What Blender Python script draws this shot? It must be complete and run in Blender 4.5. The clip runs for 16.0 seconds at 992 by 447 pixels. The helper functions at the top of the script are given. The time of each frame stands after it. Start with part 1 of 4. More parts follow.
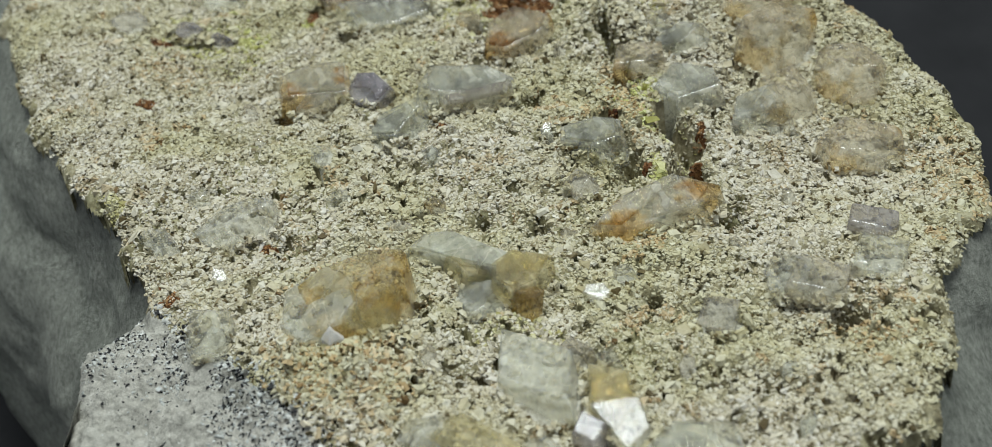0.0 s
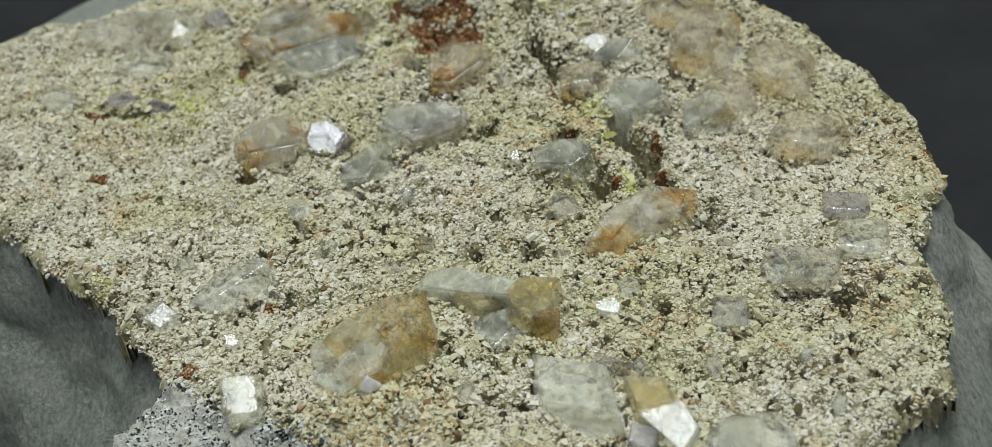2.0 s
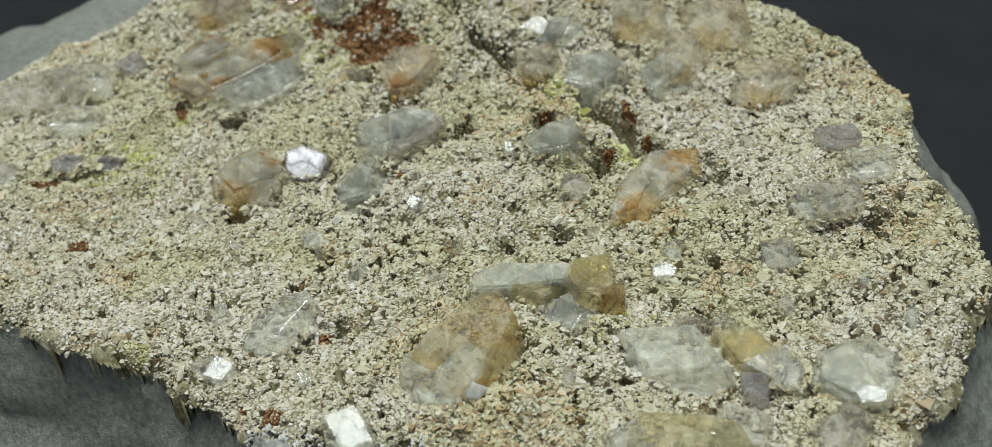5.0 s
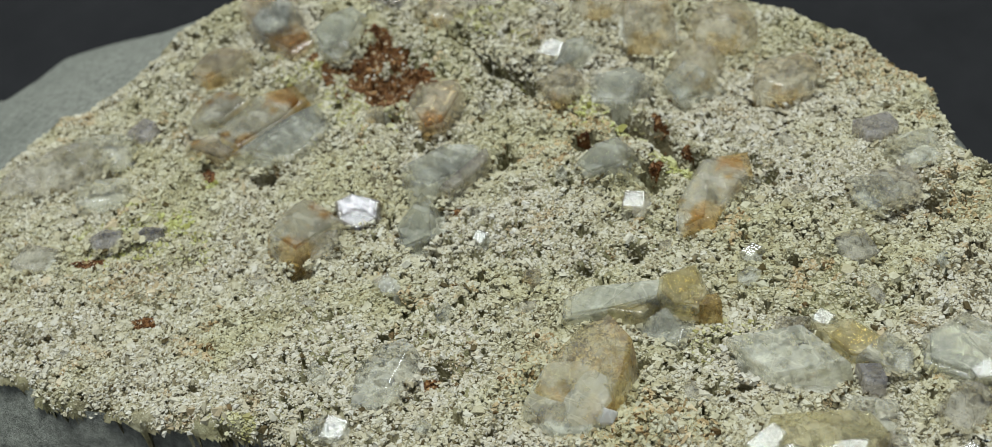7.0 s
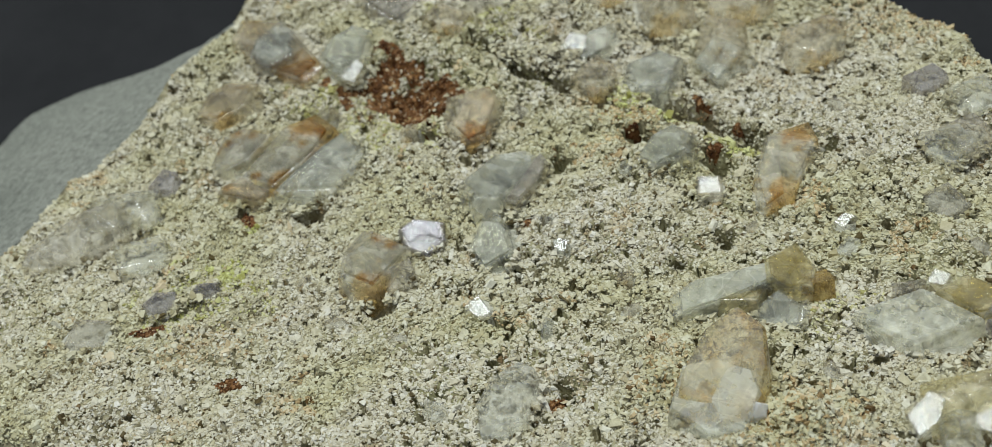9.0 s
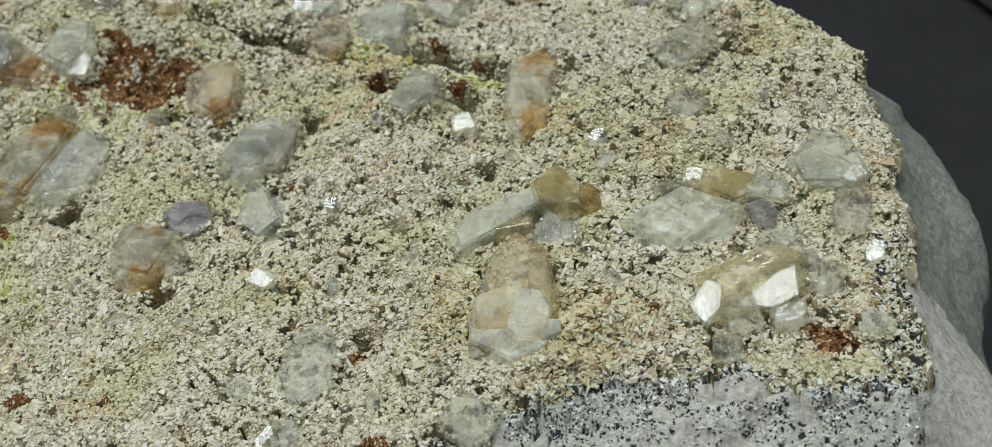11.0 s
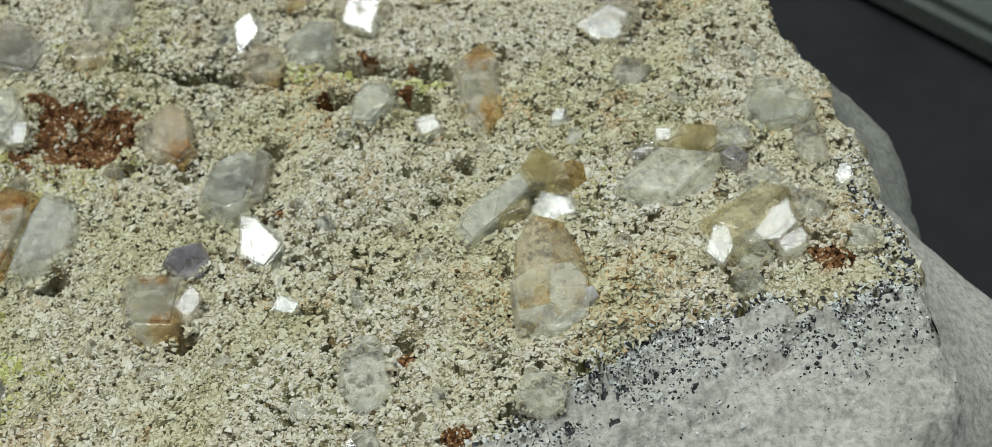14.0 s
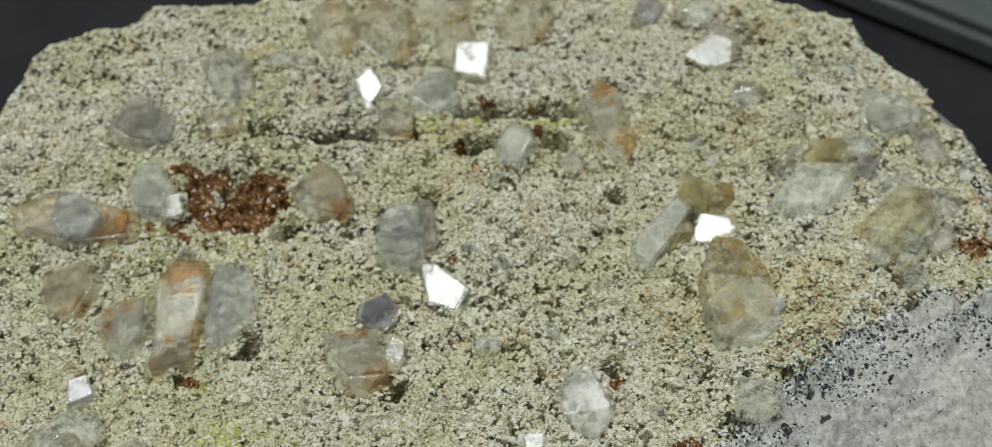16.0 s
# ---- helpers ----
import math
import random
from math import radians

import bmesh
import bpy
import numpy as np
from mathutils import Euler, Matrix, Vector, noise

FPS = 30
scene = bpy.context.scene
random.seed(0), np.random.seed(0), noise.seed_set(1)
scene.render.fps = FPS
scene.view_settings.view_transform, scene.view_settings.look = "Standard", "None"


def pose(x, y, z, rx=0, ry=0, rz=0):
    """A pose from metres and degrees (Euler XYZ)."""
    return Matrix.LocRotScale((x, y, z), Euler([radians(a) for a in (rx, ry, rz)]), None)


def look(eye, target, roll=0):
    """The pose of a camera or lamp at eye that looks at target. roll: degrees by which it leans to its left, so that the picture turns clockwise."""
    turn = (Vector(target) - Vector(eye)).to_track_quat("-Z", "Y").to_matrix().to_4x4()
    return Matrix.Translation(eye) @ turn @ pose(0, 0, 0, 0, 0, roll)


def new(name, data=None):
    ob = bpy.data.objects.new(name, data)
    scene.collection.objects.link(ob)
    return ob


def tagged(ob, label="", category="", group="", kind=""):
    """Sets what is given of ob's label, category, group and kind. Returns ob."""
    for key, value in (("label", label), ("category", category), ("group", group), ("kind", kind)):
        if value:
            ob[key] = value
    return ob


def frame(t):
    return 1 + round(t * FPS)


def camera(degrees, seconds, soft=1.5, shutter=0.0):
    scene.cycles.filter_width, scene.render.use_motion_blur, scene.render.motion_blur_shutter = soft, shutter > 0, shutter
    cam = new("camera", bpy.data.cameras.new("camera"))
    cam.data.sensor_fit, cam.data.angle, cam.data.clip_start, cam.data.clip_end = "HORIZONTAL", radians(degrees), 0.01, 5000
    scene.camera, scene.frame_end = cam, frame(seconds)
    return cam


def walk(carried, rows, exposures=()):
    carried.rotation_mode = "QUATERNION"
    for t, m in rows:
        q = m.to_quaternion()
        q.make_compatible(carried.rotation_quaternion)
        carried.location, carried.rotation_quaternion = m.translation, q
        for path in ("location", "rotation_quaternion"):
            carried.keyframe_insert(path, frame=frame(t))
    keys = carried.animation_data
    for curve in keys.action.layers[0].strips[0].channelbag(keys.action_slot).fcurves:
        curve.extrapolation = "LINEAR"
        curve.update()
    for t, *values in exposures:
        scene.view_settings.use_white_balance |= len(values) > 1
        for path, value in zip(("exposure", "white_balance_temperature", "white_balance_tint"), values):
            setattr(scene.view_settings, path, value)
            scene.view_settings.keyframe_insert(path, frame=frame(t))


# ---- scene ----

# ---------------------------------------------------------------- camera
cam = camera(36.03, 16.0, soft=0.6)
cam.data.dof.use_dof = True
cam.data.dof.focus_distance = 0.1125
cam.data.dof.aperture_fstop = 54.0
WALK = [
    (0.0, pose(0.07648, -0.01885, 0.11902, 51.206, 6.397, 67.913)),
    (0.5, pose(0.07641, -0.02193, 0.12039, 50.932, 6.399, 65.259)),
    (1.0, pose(0.07548, -0.02589, 0.12256, 50.701, 6.559, 62.529)),
    (1.5, pose(0.07360, -0.02940, 0.12350, 50.596, 6.820, 59.846)),
    (2.0, pose(0.07140, -0.03265, 0.12418, 50.338, 7.082, 57.076)),
    (2.5, pose(0.06877, -0.03605, 0.12461, 50.008, 7.444, 54.403)),
    (3.0, pose(0.06676, -0.03928, 0.12545, 49.576, 7.765, 51.798)),
    (3.2, pose(0.06589, -0.04091, 0.12602, 49.466, 7.774, 50.750)),
    (5.3, pose(0.05290, -0.05492, 0.12926, 47.673, 7.336, 39.548)),
    (5.5, pose(0.05137, -0.05630, 0.12958, 47.570, 7.412, 38.608)),
    (6.0, pose(0.04844, -0.05900, 0.13102, 47.264, 7.551, 36.252)),
    (6.5, pose(0.04493, -0.06169, 0.13360, 47.001, 7.629, 33.760)),
    (7.0, pose(0.03957, -0.06396, 0.13380, 46.788, 7.814, 31.402)),
    (7.5, pose(0.03532, -0.06520, 0.13492, 46.110, 8.092, 28.850)),
    (8.0, pose(0.02870, -0.06661, 0.13538, 45.701, 8.361, 26.087)),
    (8.2, pose(0.02521, -0.06722, 0.13539, 45.530, 8.378, 24.985)),
    (10.3, pose(0.01775, -0.07082, 0.13723, 42.041, 8.325, 11.878)),
    (10.5, pose(0.01803, -0.07113, 0.13653, 41.710, 7.801, 9.955)),
    (11.0, pose(0.01581, -0.07169, 0.13722, 40.982, 7.427, 6.495)),
    (11.5, pose(0.01237, -0.07279, 0.13933, 40.533, 6.970, 3.468)),
    (12.0, pose(0.00825, -0.07338, 0.13896, 40.268, 6.509, 0.774)),
    (12.5, pose(0.00507, -0.07410, 0.14059, 39.778, 5.992, -1.944)),
    (13.0, pose(0.00067, -0.07502, 0.14236, 39.403, 5.445, -4.604)),
    (13.5, pose(-0.00444, -0.07546, 0.14328, 39.256, 5.049, -7.056)),
    (14.0, pose(-0.00959, -0.07587, 0.14481, 39.136, 4.572, -9.531)),
    (14.5, pose(-0.02054, -0.07387, 0.14756, 38.694, 4.019, -12.115)),
    (15.0, pose(-0.02822, -0.07310, 0.14944, 38.522, 3.404, -14.426)),
    (15.5, pose(-0.03388, -0.07208, 0.15110, 38.496, 2.846, -16.724)),
    (16.0, pose(-0.04089, -0.07131, 0.15399, 38.918, 1.928, -18.856)),
]
walk(cam, WALK, exposures=[(0.0, -0.21), (5.5, -0.20), (8.0, -0.28), (10.5, -0.29), (12.0, -0.24), (14.5, -0.27), (16.0, -0.38)])

# ---------------------------------------------------------------- light
TOP = 0.05          # height of the crystal-covered face over the table
CM = 0.01

world = bpy.data.worlds.new("room_light")
scene.world = world
world.use_nodes = True
world.node_tree.nodes["Background"].inputs[0].default_value = (0.86, 0.95, 1.0, 1)
world.node_tree.nodes["Background"].inputs[1].default_value = 0.30


def lamp(name, eye, target, sx, sy, watts, colour):
    data = bpy.data.lights.new(name, "AREA")
    data.shape, data.size, data.size_y = "RECTANGLE", sx, sy
    data.energy, data.color = watts, colour
    ob = new(name, data)
    ob.matrix_world = look(eye, target)
    return ob


lamp("ceiling_lamp", (-0.10, 0.10, 0.90), (-0.01, 0.01, TOP), 0.50, 0.40, 8.3, (0.928, 0.992, 0.948))


# ---------------------------------------------------------------- materials
def material(name):
    m = bpy.data.materials.new(name)
    m.use_nodes = True
    t = m.node_tree
    return m, t, t.nodes["Principled BSDF"]


def noise_node(t, scale, detail=4.0, rough=0.6):
    c = t.nodes.get("coords") or t.nodes.new("ShaderNodeTexCoord")
    c.name = "coords"
    n = t.nodes.new("ShaderNodeTexNoise")
    n.inputs["Scale"].default_value = scale
    n.inputs["Detail"].default_value = detail
    n.inputs["Roughness"].default_value = rough
    t.links.new(c.outputs["Object"], n.inputs["Vector"])
    return n.outputs["Fac"]


def ramp(t, fac, stops):
    r = t.nodes.new("ShaderNodeValToRGB")
    e = r.color_ramp.elements
    while len(e) < len(stops):
        e.new(0.5)
    for k, (at, col) in enumerate(stops):
        e[k].position, e[k].color = at, (*col, 1)
    t.links.new(fac, r.inputs[0])
    return r.outputs[0]


def mix(t, fac, a, b, how="MIX"):
    n = t.nodes.new("ShaderNodeMix")
    n.data_type, n.blend_type = "RGBA", how
    for socket, v in ((n.inputs[0], fac), (n.inputs[6], a), (n.inputs[7], b)):
        if isinstance(v, (int, float)):
            socket.default_value = v
        elif isinstance(v, tuple):
            socket.default_value = (*v, 1)
        else:
            t.links.new(v, socket)
    return n.outputs[2]


def bump(t, p, fac, strength, distance):
    b = t.nodes.new("ShaderNodeBump")
    b.inputs["Strength"].default_value, b.inputs["Distance"].default_value = strength, distance
    t.links.new(fac, b.inputs["Height"])
    t.links.new(b.outputs[0], p.inputs["Normal"])


def island(t):
    return t.nodes.new("ShaderNodeNewGeometry").outputs["Random Per Island"]


def grain_material(name, stops, patches, rough=0.6, through_light=0.0):
    """Loose crystalline grains: a colour for each grain, tinted in broad patches."""
    m, t, p = material(name)
    col = ramp(t, island(t), stops)
    wide = ramp(t, noise_node(t, 95.0, 3.0), [(0.40, (1, 1, 1)), (0.62, patches)])
    fine = ramp(t, noise_node(t, 2600.0, 2.0), [(0.3, (0.78, 0.76, 0.72)), (0.7, (1, 1, 1))])
    col = mix(t, 1.0, mix(t, 1.0, col, wide, "MULTIPLY"), fine, "MULTIPLY")
    t.links.new(col, p.inputs["Base Color"])
    p.inputs["Roughness"].default_value = rough
    p.inputs["Specular IOR Level"].default_value = 0.22
    bump(t, p, noise_node(t, 5200.0, 2.0), 0.4, 0.00006)
    return m


# the darkest grains are brown ones, and also imitate small shaded pits
CREAM = grain_material("cream_grains", [(0.0, (0.10, 0.075, 0.035)), (0.045, (0.15, 0.115, 0.055)), (0.075, (0.52, 0.46, 0.32)), (0.15, (0.62, 0.57, 0.43)), (0.45, (0.68, 0.64, 0.52)),
                                        (0.8, (0.73, 0.70, 0.61)), (0.97, (0.80, 0.78, 0.72))], (0.90, 0.905, 0.75))
TAN = grain_material("tan_grains", [(0.0, (0.14, 0.095, 0.045)), (0.08, (0.24, 0.165, 0.08)), (0.14, (0.50, 0.40, 0.25)), (0.5, (0.60, 0.51, 0.35)), (0.8, (0.70, 0.62, 0.46)), (1.0, (0.78, 0.72, 0.58))],
                     (0.97, 0.87, 0.70))
RUST = grain_material("rust_grains", [(0.0, (0.07, 0.028, 0.012)), (0.35, (0.19, 0.088, 0.034)), (0.7, (0.34, 0.17, 0.066)), (1.0, (0.52, 0.33, 0.16))],
                      (0.55, 0.42, 0.40), 0.6)
SPECK = grain_material("specked_grains", [(0.0, (0.02, 0.021, 0.024)), (0.42, (0.05, 0.052, 0.056)), (0.47, (0.45, 0.47, 0.47)), (0.6, (0.70, 0.72, 0.71)),
                                          (1.0, (0.84, 0.85, 0.83))], (0.85, 0.88, 0.9))
SULPHUR = grain_material("yellow_grains", [(0.0, (0.36, 0.33, 0.12)), (0.5, (0.64, 0.61, 0.34)), (1.0, (0.78, 0.76, 0.55))], (0.85, 0.92, 0.6))


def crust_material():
    m, t, p = material("gap_shaded_crust")
    # darker brown than the grains: shade of the gaps and pits put into colour
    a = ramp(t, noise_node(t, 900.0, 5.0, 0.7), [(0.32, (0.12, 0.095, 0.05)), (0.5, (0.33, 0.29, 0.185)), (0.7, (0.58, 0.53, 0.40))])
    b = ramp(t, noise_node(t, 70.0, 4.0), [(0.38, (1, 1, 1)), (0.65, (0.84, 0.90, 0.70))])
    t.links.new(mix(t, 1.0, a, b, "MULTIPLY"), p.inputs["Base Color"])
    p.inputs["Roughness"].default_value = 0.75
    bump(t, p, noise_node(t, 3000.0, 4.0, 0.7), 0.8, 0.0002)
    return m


def stone_material(name, dark, mid, light, specks=0.0):
    m, t, p = material(name)
    a = ramp(t, noise_node(t, 1500.0, 6.0, 0.75), [(0.34, dark), (0.5, mid), (0.66, light)])
    b = ramp(t, noise_node(t, 55.0, 4.0), [(0.35, (0.78, 0.80, 0.79)), (0.62, (1, 1, 1))])
    col = mix(t, 1.0, a, b, "MULTIPLY")
    if specks:
        dots = ramp(t, noise_node(t, 2600.0, 2.0), [(0.26, (1, 1, 1)), (0.31, (0, 0, 0))])
        gray = t.nodes.new("ShaderNodeRGBToBW")
        t.links.new(dots, gray.inputs[0])
        col = mix(t, gray.outputs[0], col, (0.04, 0.042, 0.046))
    t.links.new(col, p.inputs["Base Color"])
    p.inputs["Roughness"].default_value = 0.8
    p.inputs["Specular IOR Level"].default_value = 0.3
    bump(t, p, noise_node(t, 3400.0, 5.0, 0.75), 1.0, 0.0003)
    return m


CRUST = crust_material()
GREENSTONE = stone_material("grey_green_stone", (0.20, 0.207, 0.182), (0.33, 0.34, 0.30), (0.46, 0.465, 0.42))
GRANITE = stone_material("pale_grey_stone", (0.38, 0.365, 0.33), (0.67, 0.645, 0.585), (0.87, 0.84, 0.775), 1.0)
BOARD = stone_material("grey_green_board", (0.11, 0.125, 0.112), (0.13, 0.145, 0.13), (0.15, 0.165, 0.15))
# crust under the crystals, coloured paler in place of light reflected inside them
LIT_FLOOR = stone_material("brightened_crystal_floor", (0.40, 0.36, 0.24), (0.86, 0.83, 0.71), (0.94, 0.92, 0.85))
RUSTY = stone_material("rusty_crust", (0.04, 0.017, 0.008), (0.18, 0.076, 0.025), (0.36, 0.17, 0.055))
BIOTITE = stone_material("black_flecked_stone", (0.02, 0.021, 0.024), (0.05, 0.052, 0.056), (0.22, 0.23, 0.23))


def gem_material(name, tint, cloud, cloudy, stain=None, stain_at=0.6, rough=0.09, sheen=0.055, relief=0.45):
    """Clear to milky crystal: light goes through it, past cloudy veils, fine cracks and a rusty film in places."""
    m, t, p = material(name)
    out = t.nodes["Material Output"]
    p.inputs["Roughness"].default_value = 0.6
    p.inputs["Specular IOR Level"].default_value = 0.1
    p.inputs["Subsurface Weight"].default_value = 0.5
    p.inputs["Subsurface Radius"].default_value = (1.0, 0.95, 0.8)
    p.inputs["Subsurface Scale"].default_value = 0.0012
    veil = ramp(t, noise_node(t, 520.0, 7.0, 0.7), [(0.40, (max(0.03, cloudy - 0.09),) * 3), (0.54, (cloudy,) * 3), (0.66, (min(1.0, cloudy + 0.26),) * 3)])
    way = t.nodes.new("ShaderNodeMapping")
    way.inputs["Rotation"].default_value = (0.3, 0.2, radians(-72))
    way.inputs["Scale"].default_value = (220.0, 4600.0, 900.0)
    t.links.new(t.nodes["coords"].outputs["Object"], way.inputs["Vector"])
    grain_lines = t.nodes.new("ShaderNodeTexNoise")
    grain_lines.inputs["Scale"].default_value, grain_lines.inputs["Detail"].default_value = 1.0, 3.0
    t.links.new(way.outputs[0], grain_lines.inputs["Vector"])
    streaks = ramp(t, grain_lines.outputs["Fac"], [(0.65, (0, 0, 0)), (0.69, (0.16, 0.16, 0.16))])
    cells = t.nodes.new("ShaderNodeTexVoronoi")
    cells.feature = "DISTANCE_TO_EDGE"
    cells.inputs["Scale"].default_value = 260.0
    bent_way = t.nodes.new("ShaderNodeVectorMath")
    bent_way.operation = "MULTIPLY_ADD"
    wander = t.nodes.new("ShaderNodeTexNoise")
    wander.inputs["Scale"].default_value, wander.inputs["Detail"].default_value = 900.0, 3.0
    t.links.new(t.nodes["coords"].outputs["Object"], wander.inputs["Vector"])
    t.links.new(wander.outputs["Color"], bent_way.inputs[0])
    bent_way.inputs[1].default_value = (0.0011, 0.0011, 0.0011)
    t.links.new(t.nodes["coords"].outputs["Object"], bent_way.inputs[2])
    t.links.new(bent_way.outputs[0], cells.inputs["Vector"])
    cracks = ramp(t, cells.outputs["Distance"], [(0.0, (0.16, 0.16, 0.16)), (0.014, (0, 0, 0))])
    splinter = t.nodes.new("ShaderNodeMapping")
    splinter.inputs["Rotation"].default_value = (0.5, 0.3, 0.7)
    splinter.inputs["Scale"].default_value = (620.0, 1700.0, 620.0)
    t.links.new(bent_way.outputs[0], splinter.inputs["Vector"])
    domains = t.nodes.new("ShaderNodeTexVoronoi")
    domains.inputs["Scale"].default_value = 1.0
    t.links.new(splinter.outputs[0], domains.inputs["Vector"])
    step = t.nodes.new("ShaderNodeSeparateColor")
    t.links.new(domains.outputs["Color"], step.inputs[0])
    patchy = ramp(t, step.outputs[0], [(0.0, (0, 0, 0)), (0.6, (0.02, 0.02, 0.02)), (1.0, (0.15, 0.15, 0.15))])
    amount = mix(t, 1.0, mix(t, 1.0, mix(t, 1.0, veil, streaks, "ADD"), cracks, "ADD"), patchy, "ADD")
    body, film = cloud, tint
    if stain:
        where = ramp(t, noise_node(t, 190.0, 5.0, 0.65), [(stain_at - 0.04, (0, 0, 0)), (stain_at + 0.04, (0.9, 0.9, 0.9))])
        g = t.nodes.new("ShaderNodeRGBToBW")
        t.links.new(where, g.inputs[0])
        body = mix(t, g.outputs[0], cloud, stain)
        film = mix(t, g.outputs[0], tint, (0.93, 0.78, 0.50))
        t.links.new(body, p.inputs["Base Color"])
    else:
        p.inputs["Base Color"].default_value = (*cloud, 1)
    clear = t.nodes.new("ShaderNodeBsdfTransparent")
    bent = t.nodes.new("ShaderNodeBsdfRefraction")
    bent.inputs["IOR"].default_value, bent.inputs["Roughness"].default_value = 1.45, 0.02
    for n in (clear, bent):
        if isinstance(film, tuple):
            n.inputs["Color"].default_value = (*film, 1)
        else:
            t.links.new(film, n.inputs["Color"])
    inside = t.nodes.new("ShaderNodeMixShader")
    inside.inputs[0].default_value = 0.19
    t.links.new(clear.outputs[0], inside.inputs[1])
    t.links.new(bent.outputs[0], inside.inputs[2])
    g2 = t.nodes.new("ShaderNodeRGBToBW")
    t.links.new(amount, g2.inputs[0])
    milky = t.nodes.new("ShaderNodeMixShader")
    t.links.new(g2.outputs[0], milky.inputs[0])
    t.links.new(inside.outputs[0], milky.inputs[1])
    t.links.new(p.outputs[0], milky.inputs[2])
    gloss = t.nodes.new("ShaderNodeBsdfGlossy")
    gloss.inputs["Roughness"].default_value = rough
    t.links.new(mix(t, ramp(t, cells.outputs["Distance"], [(0.0, (0.8, 0.8, 0.8)), (0.016, (0, 0, 0))]), (0.84, 0.84, 0.90), (0.22, 0.22, 0.24)), gloss.inputs["Color"])
    b = t.nodes.new("ShaderNodeBump")
    b.inputs["Strength"].default_value, b.inputs["Distance"].default_value = relief, 0.00005 if relief < 0.2 else 0.00016
    t.links.new(mix(t, 0.5, step.outputs[0], noise_node(t, 900.0, 4.0, 0.6)), b.inputs["Height"])
    t.links.new(b.outputs[0], gloss.inputs["Normal"])
    t.links.new(b.outputs[0], p.inputs["Normal"])
    t.links.new(b.outputs[0], bent.inputs["Normal"])
    weight = t.nodes.new("ShaderNodeLayerWeight")
    weight.inputs["Blend"].default_value = 0.5
    steep = t.nodes.new("ShaderNodeMath")
    steep.operation = "POWER"
    steep.inputs[1].default_value = 5.0
    t.links.new(weight.outputs["Facing"], steep.inputs[0])
    edge = t.nodes.new("ShaderNodeMath")
    edge.operation = "MULTIPLY_ADD"
    edge.inputs[1].default_value, edge.inputs[2].default_value = 0.5, sheen
    t.links.new(steep.outputs[0], edge.inputs[0])
    last = t.nodes.new("ShaderNodeMixShader")
    t.links.new(edge.outputs[0], last.inputs[0])
    t.links.new(milky.outputs[0], last.inputs[1])
    t.links.new(gloss.outputs[0], last.inputs[2])
    t.links.new(last.outputs[0], out.inputs["Surface"])
    return m


CLEAR = gem_material("clear_crystal", (0.995, 0.995, 0.97), (0.88, 0.88, 0.77), 0.05, relief=0.07)
PALE = gem_material("pale_green_crystal", (0.992, 0.992, 0.955), (0.88, 0.88, 0.76), 0.08, relief=0.12)
HONEY = gem_material("honey_crystal", (0.972, 0.94, 0.79), (0.80, 0.72, 0.46), 0.13)
STAINED = gem_material("rust_stained_crystal", (0.99, 0.98, 0.93), (0.86, 0.83, 0.71), 0.10, (0.58, 0.40, 0.19), 0.54)
SMOKY = gem_material("smoky_crystal", (0.955, 0.94, 0.90), (0.62, 0.58, 0.50), 0.11)
MAUVE = gem_material("mauve_grey_crystal", (0.85, 0.83, 0.84), (0.47, 0.45, 0.465), 0.20, relief=0.07)
TANGEM = gem_material("tan_crystal", (0.972, 0.945, 0.875), (0.72, 0.64, 0.50), 0.11, (0.50, 0.34, 0.17), 0.57)
BROWN = gem_material("brown_crystal", (0.84, 0.73, 0.48), (0.42, 0.32, 0.17), 0.16)
RUSTGEM = gem_material("rust_veiled_crystal", (0.965, 0.925, 0.81), (0.74, 0.69, 0.53), 0.10, (0.42, 0.25, 0.07), 0.52, rough=0.30, sheen=0.012)
MILKY = gem_material("milky_crystal", (0.992, 0.992, 0.955), (0.88, 0.88, 0.75), 0.19, rough=0.30, sheen=0.02)
WHITE = gem_material("white_crystal", (0.94, 0.94, 0.94), (0.90, 0.90, 0.91), 0.70)


def table_material():
    m, t, p = material("dark_grey_table")
    a = ramp(t, noise_node(t, 60.0, 6.0, 0.7), [(0.3, (0.0135, 0.014, 0.016)), (0.7, (0.023, 0.0235, 0.0265))])
    t.links.new(a, p.inputs["Base Color"])
    p.inputs["Roughness"].default_value = 0.8
    p.inputs["Specular IOR Level"].default_value = 0.2
    bump(t, p, noise_node(t, 900.0, 4.0), 0.3, 0.0005)
    return m


TABLE = table_material()

# ---------------------------------------------------------------- helpers of this scene
rng = np.random.default_rng(7)


def lattice(x, y, size, seed):
    """Smooth value noise from 0 to 1 with cells of the given size, for arrays x and y in centimetres."""
    g = np.random.default_rng(seed).random((257, 257))
    u, v = x / size + 91.3, y / size + 77.7
    i, j = np.floor(u).astype(int), np.floor(v).astype(int)
    a, b = u - i, v - j
    a, b = a * a * (3 - 2 * a), b * b * (3 - 2 * b)
    i, j, i1, j1 = i % 257, j % 257, (i + 1) % 257, (j + 1) % 257
    return (g[i, j] * (1 - a) + g[i1, j] * a) * (1 - b) + (g[i, j1] * (1 - a) + g[i1, j1] * a) * b


